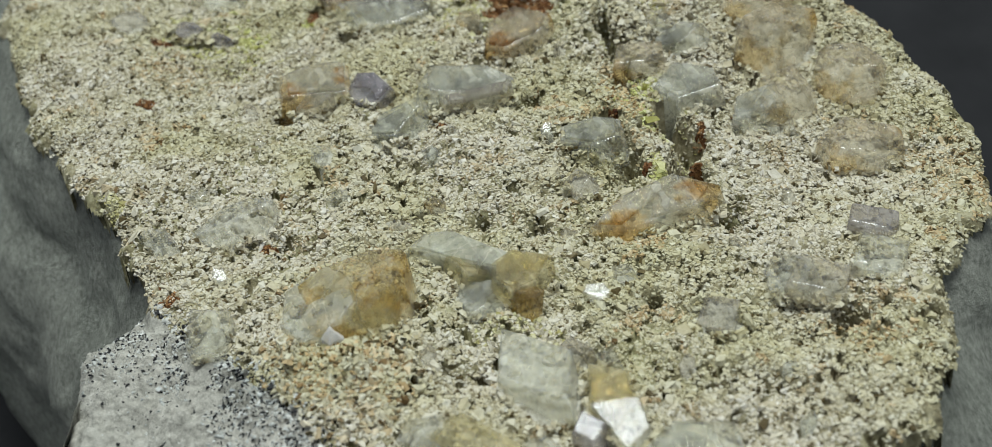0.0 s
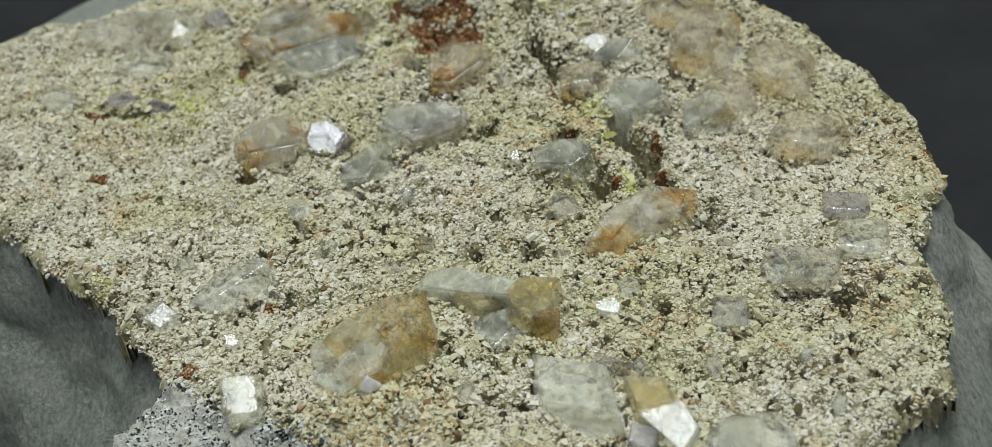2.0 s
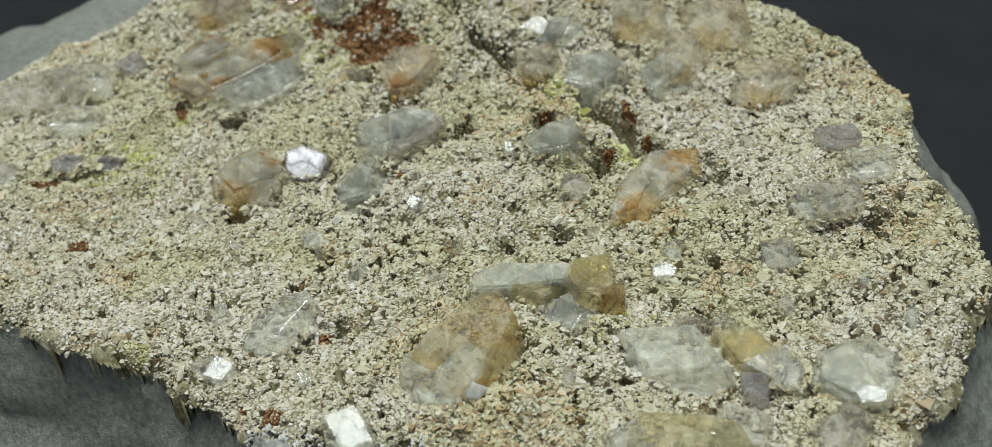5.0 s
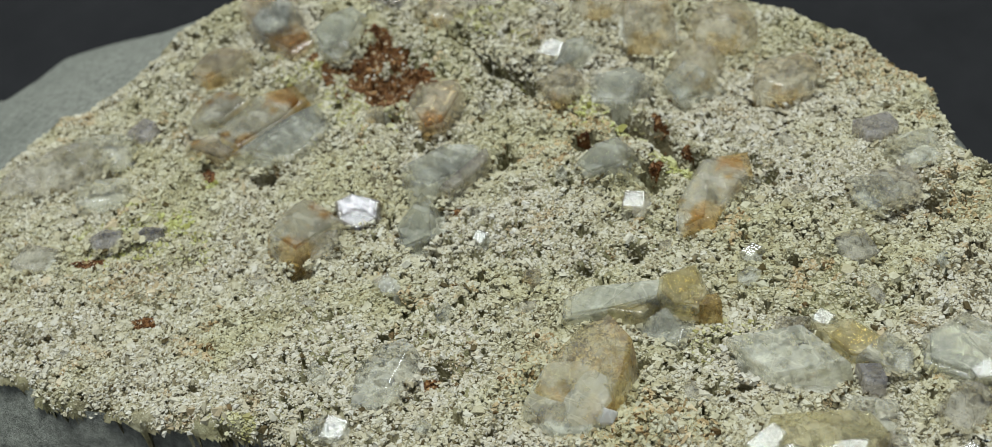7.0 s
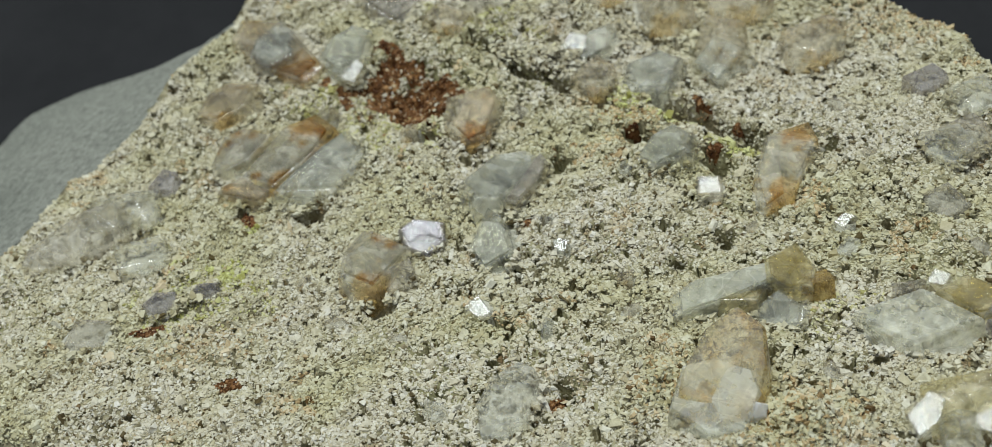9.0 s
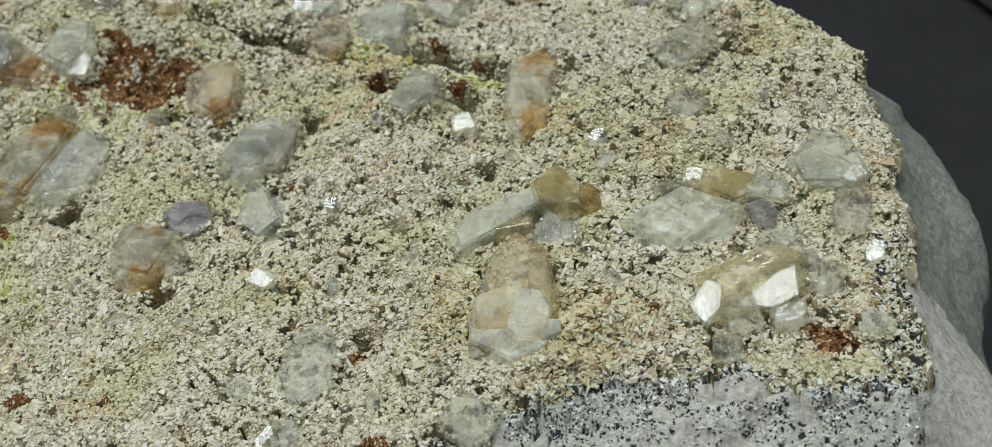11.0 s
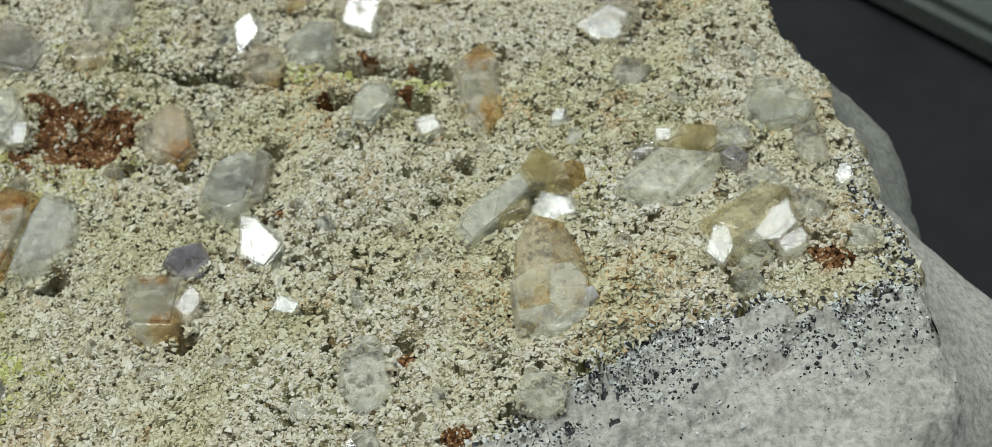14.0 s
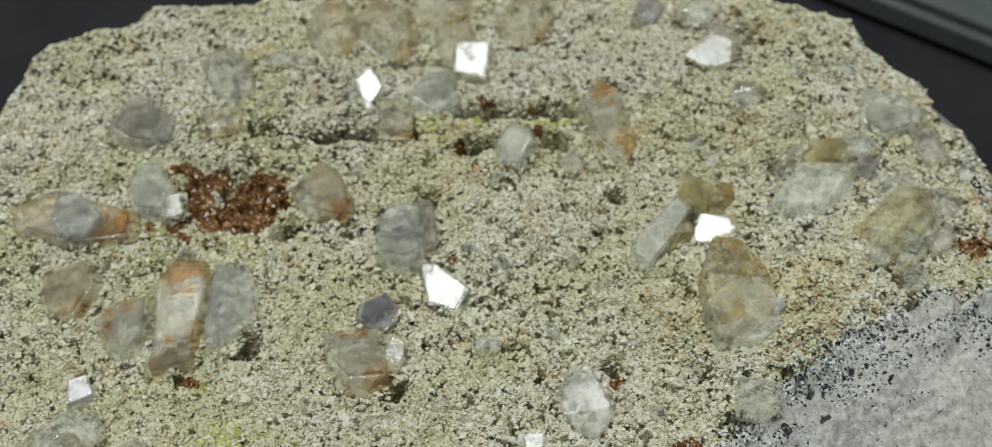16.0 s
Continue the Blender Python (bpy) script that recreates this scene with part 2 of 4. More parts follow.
def mesh_from(name, verts, faces, mats, index=None, smooth=False):
    """A mesh from arrays: verts in metres, faces all of one size."""
    me = bpy.data.meshes.new(name)
    verts, faces = np.asarray(verts, np.float32), np.asarray(faces, np.int32)
    n, k = faces.shape
    me.vertices.add(len(verts))
    me.vertices.foreach_set("co", verts.ravel())
    me.loops.add(n * k)
    me.loops.foreach_set("vertex_index", faces.ravel())
    me.polygons.add(n)
    me.polygons.foreach_set("loop_start", np.arange(n, dtype=np.int32) * k)
    me.polygons.foreach_set("loop_total", np.full(n, k, np.int32))
    for m in mats:
        me.materials.append(m)
    if index is not None:
        me.polygons.foreach_set("material_index", np.asarray(index, np.int32))
    me.polygons.foreach_set("use_smooth", np.full(n, smooth))
    me.update(calc_edges=True)
    me.validate()
    return me


def bm_object(name, bm, mat, parent=None, label=""):
    me = bpy.data.meshes.new(name)
    bm.to_mesh(me)
    bm.free()
    me.materials.append(mat)
    ob = new(name, me)
    if parent is not None:
        ob.parent = parent
    if label:
        tagged(ob, label)
    return ob


# ---------------------------------------------------------------- the shape of the rock (centimetres, top face near z = 0)
OUTLINE = [(2.50, -2.20), (2.66, -1.50), (2.62, -0.95), (2.62, -0.20), (2.60, 0.42), (2.56, 1.30), (2.30, 2.25), (1.93, 2.66), (1.60, 2.86), (1.20, 3.12), (0.84, 3.72),
           (0.42, 4.11), (-0.33, 4.44), (-1.0, 4.55), (-1.6, 4.66), (-2.3, 4.58), (-3.2, 4.62), (-4.0, 4.80), (-5.26, 4.62), (-5.75, 3.90),
           (-5.92, 3.0), (-6.05, 2.2), (-6.15, 1.2), (-6.4, 0.2), (-6.7, -0.8), (-6.8, -1.9), (-6.0, -2.32), (-4.8, -2.24), (-3.9, -2.28), (-2.8, -1.97), (-1.75, -1.84),
           (-1.12, -1.80), (-0.90, -2.25), (-0.30, -2.60), (0.60, -3.0), (1.80, -2.80)]
MID = (-1.7, 1.2)


def edge_distance(x, y):
    """Distance to the outline, positive inside."""
    px = np.array(OUTLINE)
    qx = np.roll(px, -1, 0)
    best = np.full(x.shape, 1e9)
    inside = np.zeros(x.shape, bool)
    for (ax, ay), (bx, by) in zip(px, qx):
        ex, ey = bx - ax, by - ay
        s = np.clip(((x - ax) * ex + (y - ay) * ey) / (ex * ex + ey * ey), 0, 1)
        best = np.minimum(best, np.hypot(x - ax - s * ex, y - ay - s * ey))
        cross = (ay > y) != (by > y)
        inside ^= cross & (x < (bx - ax) * (y - ay) / (by - ay + 1e-12) + ax)
    return np.where(inside, best, -best)


def hump(x, y, cx, cy, r, h):
    return h * np.exp(-((x - cx) ** 2 + (y - cy) ** 2) / (r * r))


def broad(x, y):
    """The large form of the top face."""
    z = -0.06 + hump(x, y, 0.45, -0.85, 0.95, 0.24) - hump(x, y, -0.8, 3.7, 1.5, 0.34) - hump(x, y, -4.6, 0.4, 1.7, 0.16)
    z = z + hump(x, y, -3.6, 3.4, 0.9, 0.10) + hump(x, y, 2.0, 0.6, 1.2, 0.06) - hump(x, y, -3.84, 2.07, 0.36, 0.26)
    z = z + (lattice(x, y, 1.1, 3) - 0.5) * 0.12
    return z


def past_lip(x, y):
    """How far a place lies beyond the ragged lip where the crust ends and the bare pale stone begins; negative on the crust."""
    line = np.interp(x, [-1.4, -1.14, -0.62, 0.0, 0.6, 1.2, 1.85, 2.62], [-2.2, -1.87, -1.76, -1.42, -1.20, -1.10, -1.16, -0.98])
    g = line - y + (lattice(x, y, 0.30, 62) - 0.5) * 0.22 + (lattice(x, y, 0.10, 64) - 0.5) * 0.10
    return np.where(x > -1.2, g, -1.0)


# small dark holes beside the crystals: x, y, radius
HOLLOWS = [(-2.14, 1.52, 0.09), (-0.12, 2.26, 0.10), (-0.57, 0.94, 0.06), (0.45, -0.92, 0.06), (1.32, 2.36, 0.09), (0.60, 1.30, 0.05), (-3.05, -0.30, 0.09),
           (1.30, -0.86, 0.06), (0.88, 0.72, 0.05), (-1.28, -0.80, 0.05), (-0.86, 0.62, 0.04), (0.62, -0.50, 0.07), (-4.05, 0.55, 0.09), (-3.42, 1.62, 0.07),
           (0.58, -0.72, 0.06), (0.30, -1.02, 0.05), (0.08, -0.20, 0.06), (-0.75, 2.36, 0.07)]


def crack(x, y):
    """Two narrow clefts that run across the top behind the middle."""
    w = (lattice(x, y, 0.35, 8) - 0.5) * 0.22
    d1 = np.abs(y - (2.62 - 0.33 * (x + 2.8) + w))
    d2 = np.abs(y - (2.42 - 0.34 * (x + 1.1) + w * 1.3))
    d3 = np.abs(y - (1.90 - 0.15 * (x + 1.3) + w))
    g = lambda d, lo, hi, w: np.where((x > lo) & (x < hi), np.exp(-(d / w) ** 2), 0)
    deep = np.maximum(np.maximum(g(d1, -3.5, -2.0, 0.075), g(d2, -1.65, -0.42, 0.095)), g(d3, -1.75, -0.75, 0.10))
    for cx, cy, r in HOLLOWS:
        deep = np.maximum(deep, np.exp(-(((x - cx) ** 2 + (y - cy) ** 2) / (r * r)) * (0.6 + 0.8 * lattice(x, y, 0.07, 9))))
    return deep


def pits(x, y):
    """1 in the small dark holes between the grains."""
    n = 0.42 * lattice(x, y, 0.066, 21) + 0.58 * lattice(x, y, 0.030, 22)
    k = 0.275 + 0.13 * lattice(x, y, 0.8, 23) - 0.075 * np.clip((-2.2 - x) / 1.2, 0, 1) * np.clip((1.0 - y) / 0.8, 0, 1)
    return np.clip((k - n) / 0.045, 0, 1)


def surface(x, y, d):
    z = broad(x, y)
    z = z + (lattice(x, y, 0.30, 5) - 0.5) * 0.10 + (lattice(x, y, 0.12, 6) - 0.5) * 0.08
    z = z - 0.26 * pits(x, y) - 0.44 * crack(x, y)
    g = past_lip(x, y)
    bare = np.clip(g / 0.20, 0, 1)
    stone = broad(x, y) * np.exp(-np.clip(g, 0, 9) / 0.7) - 0.02 - 0.13 * np.clip(g, 0, 3) + (lattice(x, y, 0.45, 65) - 0.5) * 0.16 + np.abs(lattice(x + y, x - y, 0.6, 71) - 0.5) * 0.12 + (lattice(x, y, 0.07, 66) - 0.5) * 0.045
    stone = stone - 0.045 * np.clip((0.34 - 0.30 * g - 0.5 * lattice(x, y, 0.11, 67) - 0.5 * lattice(x, y, 0.045, 69)) / 0.08, 0, 1)
    stone = stone + (lattice(x, y, 0.036, 70) - 0.5) * 0.03
    along, off = (x - 1.18) * 0.903 + (y - -1.64) * 0.430, (y - -1.64) * 0.903 - (x - 1.18) * 0.430
    off = off + (lattice(x, y, 0.2, 72) - 0.5) * 0.16
    stone = stone - 0.10 * np.exp(-(off / 0.07) ** 2) * np.clip(1.6 - np.abs(along / 0.58 - 0.5) * 2, 0, 1) + 0.05 * np.exp(-((off - 0.14) / 0.10) ** 2)
    z = z * (1 - bare) + stone * bare
    fall = np.clip(1 - d / 0.16, 0, 1.7)
    return z - 0.07 * fall * fall


# ---------------------------------------------------------------- table
def slab(name, sx, sy, sz, bevel, mat):
    bm = bmesh.new()
    bmesh.ops.create_cube(bm, size=1.0)
    bmesh.ops.scale(bm, vec=(sx, sy, sz), verts=bm.verts)
    bmesh.ops.bevel(bm, geom=bm.edges[:], offset=bevel, segments=2, affect="EDGES")
    return bm_object(name, bm, mat)


table = slab("table", 1.0, 1.0, 0.03, 0.004, TABLE)
table.location = (0, 0.1, -0.015)
tagged(table, "matte dark grey table top under the rock", "table", kind="structure")

board = slab("board", 0.12, 0.16, 0.006, 0.0015, BOARD)
board.location = (0.093, 0.116, 0.003)
board.rotation_euler = (0, 0, radians(36.9))
tagged(board, "grey-green board lying flat on the dark table", "board")

# ---------------------------------------------------------------- rock
rock = new("rock_specimen")
tagged(rock, "grey-green rock with a cream granular crystal crust, on a dark table", "rock")


def part(name, me, parent, label=""):
    ob = new(name, me)
    ob.parent = parent
    return tagged(ob, label)


STEP = 0.016
gx, gy = np.arange(-7.0, 2.9, STEP), np.arange(-3.2, 5.2, STEP)
X, Y = np.meshgrid(gx, gy, indexing="ij")
X = X + (lattice(X, Y, 0.06, 31) - 0.5) * 0.02
DIST = edge_distance(X, Y) + (lattice(X, Y, 0.35, 33) - 0.5) * 0.16 + (lattice(X, Y, 0.12, 34) - 0.5) * 0.07
Z = surface(X, Y, DIST)
keep = DIST > -0.07
ids = np.arange(X.size).reshape(X.shape)
quads = np.stack([ids[:-1, :-1], ids[1:, :-1], ids[1:, 1:], ids[:-1, 1:]], -1).reshape(-1, 4)
quads = quads[keep.ravel()[quads].all(1)]
used, quads = np.unique(quads, return_inverse=True)
quads = quads.reshape(-1, 4)
V = np.stack([X.ravel()[used] * CM, Y.ravel()[used] * CM, Z.ravel()[used] * CM + TOP], 1)
lip_way = past_lip(V[:, 0] * 100, V[:, 1] * 100)
rim = lip_way > 0.03
clump = 0.5 * lattice(V[:, 0] * 100, V[:, 1] * 100, 0.11, 67) + 0.5 * lattice(V[:, 0] * 100, V[:, 1] * 100, 0.045, 69)
dark = rim & (clump < 0.31 - 0.30 * lip_way)


def side_mesh():
    """The broken flanks of the rock, from under the crust down to the table."""
    n, rings = 420, 90
    ang = np.linspace(-180, 180, n, endpoint=False)
    pts = np.array(OUTLINE)
    pts = np.concatenate([pts + (np.roll(pts, -1, 0) - pts) * f for f in np.linspace(0, 1, 24, endpoint=False)])
    px, py = pts.T
    pa = np.degrees(np.arctan2(py - MID[1], px - MID[0]))
    pr = np.hypot(px - MID[0], py - MID[1])
    o = np.argsort(pa)
    r0 = np.interp(ang, pa[o], pr[o], period=360)
    lean = np.interp(ang, [-175, -165, -150, -138, -125, -111, -95, -82, -60, -39, -26, -9, 20, 47, 95, 137, 160, 172],
                     [2.3, 2.0, 1.5, 1.1, 0.78, 0.48, 0.42, 0.46, 0.42, 0.45, 0.60, 0.62, 0.52, 0.45, 0.35, 0.5, 1.2, 2.0], period=360)
    swell = np.interp(ang, [-170, -138, -82, -60, 180], [0, 1, 1, 0, 0])
    verts = []
    for k in range(rings):
        depth = 0.04 + 5.0 * (k / (rings - 1)) ** 1.45
        reach = np.minimum(depth, 1.3) + 0.35 * np.clip(depth - 1.3, 0, 1.0) - 0.12 * np.clip(depth - 2.6, 0, 9) ** 1.3
        r = r0 - 0.06 + lean * reach + swell * 0.26 * np.clip(depth - 0.9, 0, 1.2)
        r = r + 0.62 * np.exp(-((ang + 26) / 8.5) ** 2 - ((depth - 1.0) / 0.62) ** 2)
        c, s = np.cos(np.radians(ang)), np.sin(np.radians(ang))
        arc = np.radians(ang) * 4.0
        r = r + (lattice(arc + 60, arc * 0 + depth * 1.2, 0.9, 41) - 0.5) * 0.30 * min(1, depth)
        r = r + (lattice(arc + 60, arc * 0.3 + depth, 0.32, 42) - 0.5) * 0.12 * min(1, depth * 1.5)
        r = r + (lattice(arc + 60, arc * 0 + depth, 0.11, 43) - 0.5) * 0.045
        base = broad(MID[0] + (r0 - 0.05) * c, MID[1] + (r0 - 0.05) * s) - 0.06
        z = base * max(0, 1 - depth / 2) - depth
        z = np.maximum(z, -5.0)
        verts.append(np.stack([MID[0] + r * c, MID[1] + r * s, z], 1))
    verts = np.concatenate(verts)
    k, j = np.meshgrid(np.arange(rings - 1), np.arange(n), indexing="ij")
    a, b = k * n + j, k * n + (j + 1) % n
    faces = np.stack([a, a + n, b + n, b], -1).reshape(-1, 4)
    fa = ang[faces[:, 0] % n] + (lattice(verts[faces[:, 0], 0], verts[faces[:, 0], 2] * 1.0, 0.3, 44) - 0.5) * 6
    pale = (fa > -79) & (fa < -16)
    verts = verts * CM + (0, 0, TOP)
    return mesh_from("flank", verts, faces, [GREENSTONE, GRANITE], pale.astype(int), smooth=True)


part("flank", side_mesh(), rock, "broken grey-green stone flank, pale and grey at one corner")


# ---------------------------------------------------------------- grains of the crust
CORNERS = np.array([(-1, -1, -1), (1, -1, -1), (1, 1, -1), (-1, 1, -1), (-1, -1, 1), (1, -1, 1), (1, 1, 1), (-1, 1, 1)], float) * 0.5
BOX = np.array([(4, 5, 6, 7), (0, 1, 5, 4), (1, 2, 6, 5), (2, 3, 7, 6), (3, 0, 4, 7)])


def turns(n, gen, flat):
    """Random turns of n grains; flat: how far each leans, in radians."""
    a, t, p = gen.random(n) * 6.283, gen.normal(0, flat, n), gen.random(n) * 6.283
    ca, sa, ct, st, cp, sp = np.cos(a), np.sin(a), np.cos(t), np.sin(t), np.cos(p), np.sin(p)
    one, nil = np.ones(n), np.zeros(n)
    spin = lambda c, s: np.stack([np.stack([c, -s, nil], -1), np.stack([s, c, nil], -1), np.stack([nil, nil, one], -1)], -2)
    lean = np.stack([np.stack([one, nil, nil], -1), np.stack([nil, ct, -st], -1), np.stack([nil, st, ct], -1)], -2)
    return spin(ca, sa) @ lean @ spin(cp, sp)


def grain_mesh(name, places, size, gen, mats, index, flat=0.5):
    """Little blocky crystals with uneven corners, at places (centimetres), sunk to about half."""
    n = len(places)
    dims = np.stack([gen.uniform(0.8, 1.7, n), gen.uniform(0.6, 1.2, n), gen.uniform(0.35, 0.75, n)], 1) * size[:, None]
    shape = (CORNERS + gen.normal(0, 0.19, (n, 8, 3))) * dims[:, None]
    shape[:, 4:, :2] *= gen.uniform(0.55, 1.0, (n, 1, 1))
    shape = np.einsum("nij,nkj->nki", turns(n, gen, flat), shape)
    verts = (places[:, None] + shape).reshape(-1, 3) * CM + (0, 0, TOP)
    faces = (BOX[None] + 8 * np.arange(n)[:, None, None]).reshape(-1, 4)
    return mesh_from(name, verts, faces, mats, np.repeat(index, 5))


def blob(x, y, cx, cy, rx, ry, turn, seed):
    """True inside a ragged oval patch."""
    c, s = math.cos(radians(turn)), math.sin(radians(turn))
    u, v = ((x - cx) * c + (y - cy) * s) / rx, ((y - cy) * c - (x - cx) * s) / ry
    return np.hypot(u, v) + (lattice(x, y, 0.14, seed) - 0.5) * 1.3 + (lattice(x, y, 0.05, seed + 30) - 0.5) * 0.7 < 1.0


def rust_patch(x, y):
    """True in the rusty stains."""
    rust = blob(x, y, -3.87, 2.09, 0.58, 0.34, -18, 63) | blob(x, y, -1.02, -1.70, 0.13, 0.09, -20, 64) | blob(x, y, 2.12, -0.72, 0.17, 0.14, 0, 65)
    rust |= blob(x, y, -1.20, 2.60, 0.12, 0.06, -20, 66) | blob(x, y, -1.32, 2.96, 0.06, 0.06, 20, 67) | blob(x, y, -1.08, 3.03, 0.07, 0.06, 0, 68)
    rust |= blob(x, y, -1.30, -0.92, 0.07, 0.06, 0, 69) | blob(x, y, -4.60, 0.38, 0.10, 0.07, -30, 70) | blob(x, y, -0.96, 2.00, 0.07, 0.04, -10, 71) | blob(x, y, -1.70, 2.06, 0.05, 0.04, 0, 79)
    rust |= blob(x, y, -3.85, -1.32, 0.09, 0.06, 0, 72) | blob(x, y, -0.85, 2.36, 0.05, 0.04, -20, 73) | blob(x, y, 0.40, -0.95, 0.05, 0.06, 0, 74)
    rust |= blob(x, y, -1.35, -1.75, 0.08, 0.05, 0, 75) | blob(x, y, -4.75, -0.98, 0.12, 0.06, 30, 76) | blob(x, y, -2.18, 0.78, 0.06, 0.05, 0, 77)
    return rust


def under_crystal(x, y):
    """True where a crystal stands."""
    hit = np.zeros(x.shape, bool)
    for cx, cy, a, b, yaw in FEET:
        near = (np.abs(x - cx) < a + b) & (np.abs(y - cy) < a + b)
        c, s = math.cos(radians(yaw)), math.sin(radians(yaw))
        u, v = (x[near] - cx) * c + (y[near] - cy) * s, (y[near] - cy) * c - (x[near] - cx) * s
        hit[near] |= np.maximum(np.abs(u) / a, np.abs(v) / b) + 0.5 * np.minimum(np.abs(u) / a, np.abs(v) / b) < 1.15
    return hit


def scatter(count, low, high, seed, name, label):
    gen = np.random.default_rng(seed)
    x, y = gen.uniform(-6.9, 2.8, count), gen.uniform(-2.8, 5.0, count)
    d = edge_distance(x, y) + (lattice(x, y, 0.35, 33) - 0.5) * 0.16
    hole = np.maximum(pits(x, y), 0.80 * crack(x, y))
    g = past_lip(x, y)
    ok = (d > 0.0 - 0.06 * gen.random(count)) & (gen.random(count) > hole * 0.97) & ((g < 0.02) | (gen.random(count) < 0.95 * np.exp(-(g / 0.45) ** 2) * np.clip((lattice(x, y, 0.16, 68) - 0.25) / 0.2, 0, 1)))
    ok &= ~under_crystal(x, y)
    x, y, d, g = x[ok], y[ok], d[ok], g[ok]
    size = low + (high - low) * gen.random(len(x)) ** 2.2
    stained = rust_patch(x, y)
    size = np.where(stained, size * 0.75, np.where(g > 0.0, size * 0.72, size))
    z = surface(x, y, d) + size * 0.12
    kind = np.zeros(len(x), int)
    tan = blob(x, y, 0.45, -0.95, 0.62, 0.36, -15, 51) | blob(x, y, -0.62, -0.55, 0.26, 0.30, 0, 52) | blob(x, y, 0.2, 4.0, 0.7, 0.3, -15, 53)
    tan |= blob(x, y, 1.45, 2.35, 0.32, 0.24, 0, 86) | blob(x, y, 2.20, -0.45, 0.25, 0.25, 0, 88)
    tan |= blob(x, y, 2.46, 0.86, 0.12, 0.24, 0, 85)
    tan |= blob(x, y, -4.35, -1.05, 0.5, 0.22, 30, 54) | blob(x, y, -1.75, 2.15, 0.5, 0.25, -15, 55)
    kind[tan & (gen.random(len(x)) < 0.38)] = 1
    spots = 0.5 * lattice(x, y, 0.10, 89) + 0.5 * lattice(x, y, 0.30, 90)
    kind[(spots > 0.74) & (gen.random(len(x)) < 0.6)] = 1
    yellow = blob(x, y, -2.55, 2.75, 1.3, 0.26, -16, 56) | blob(x, y, -4.0, 1.72, 0.9, 0.3, -12, 57) | blob(x, y, 0.45, 0.3, 0.3, 0.2, 20, 58)
    yellow |= blob(x, y, -4.55, -0.55, 0.5, 0.35, 30, 59) | blob(x, y, -2.5, -1.95, 0.12, 0.08, 0, 60) | blob(x, y, -4.45, -0.3, 0.12, 0.2, 0, 61)
    kind[yellow & (gen.random(len(x)) < 0.40)] = 4
    bright = blob(x, y, -2.42, -1.84, 0.11, 0.07, 0, 81) | blob(x, y, -4.52, 0.32, 0.08, 0.05, 0, 82) | blob(x, y, -4.47, -0.36, 0.06, 0.13, 0, 83)
    kind[bright | (blob(x, y, -0.85, 2.05, 0.20, 0.07, -10, 84) & (gen.random(len(x)) < 0.7))] = 4
    pale_rim = (d < 0.30 * lattice(x, y, 0.25, 87)) & (x > 1.7) & (y < 0.25)
    kind[pale_rim & (gen.random(len(x)) < 0.5)] = 3
    kind[(g > -0.10) & (gen.random(len(x)) < np.clip((g + 0.10) / 0.14, 0, 1))] = 3
    rust = stained
    kind[rust & (gen.random(len(x)) < 0.87)] = 2
    kind[rust & (kind != 2) & (gen.random(len(x)) < 0.6)] = 1
    me = grain_mesh(name, np.stack([x, y, z], 1), size, gen, [CREAM, TAN, RUST, SPECK, SULPHUR], kind)
    return tagged(part(name, me, rock, label), kind="stuff")



# ---------------------------------------------------------------- crystals
made_gems = [0]
FEET = []


def cleavage_step(bm, ring, z, gen):
    """A thin broken layer left standing on the top face of a crystal."""
    pts = np.array(ring) * 0.84
    way = gen.uniform(0, 6.283)
    n = np.array([math.cos(way), math.sin(way)])
    side = pts @ n
    cut_at = gen.uniform(0.15, 0.65) * np.ptp(side) + side.min()
    kept = []
    for k in range(len(pts)):
        a, b, sa, sb = pts[k], pts[(k + 1) % len(pts)], side[k] - cut_at, side[(k + 1) % len(pts)] - cut_at
        if sa >= 0:
            kept.append(a)
        if sa * sb < 0:
            edge_point = a + (b - a) * sa / (sa - sb)
            kept.append(edge_point * gen.uniform(0.9, 1.0))
    if len(kept) < 3:
        return
    thick = gen.uniform(0.010, 0.026)
    low = [bm.verts.new((x, y, z - 0.02)) for x, y in kept]
    high = [bm.verts.new((x * 0.985, y * 0.985, z + thick)) for x, y in kept]
    bm.faces.new(high)
    bm.faces.new(low[::-1])
    for k in range(len(kept)):
        j = (k + 1) % len(kept)
        bm.faces.new((low[k], low[j], high[j], high[k]))


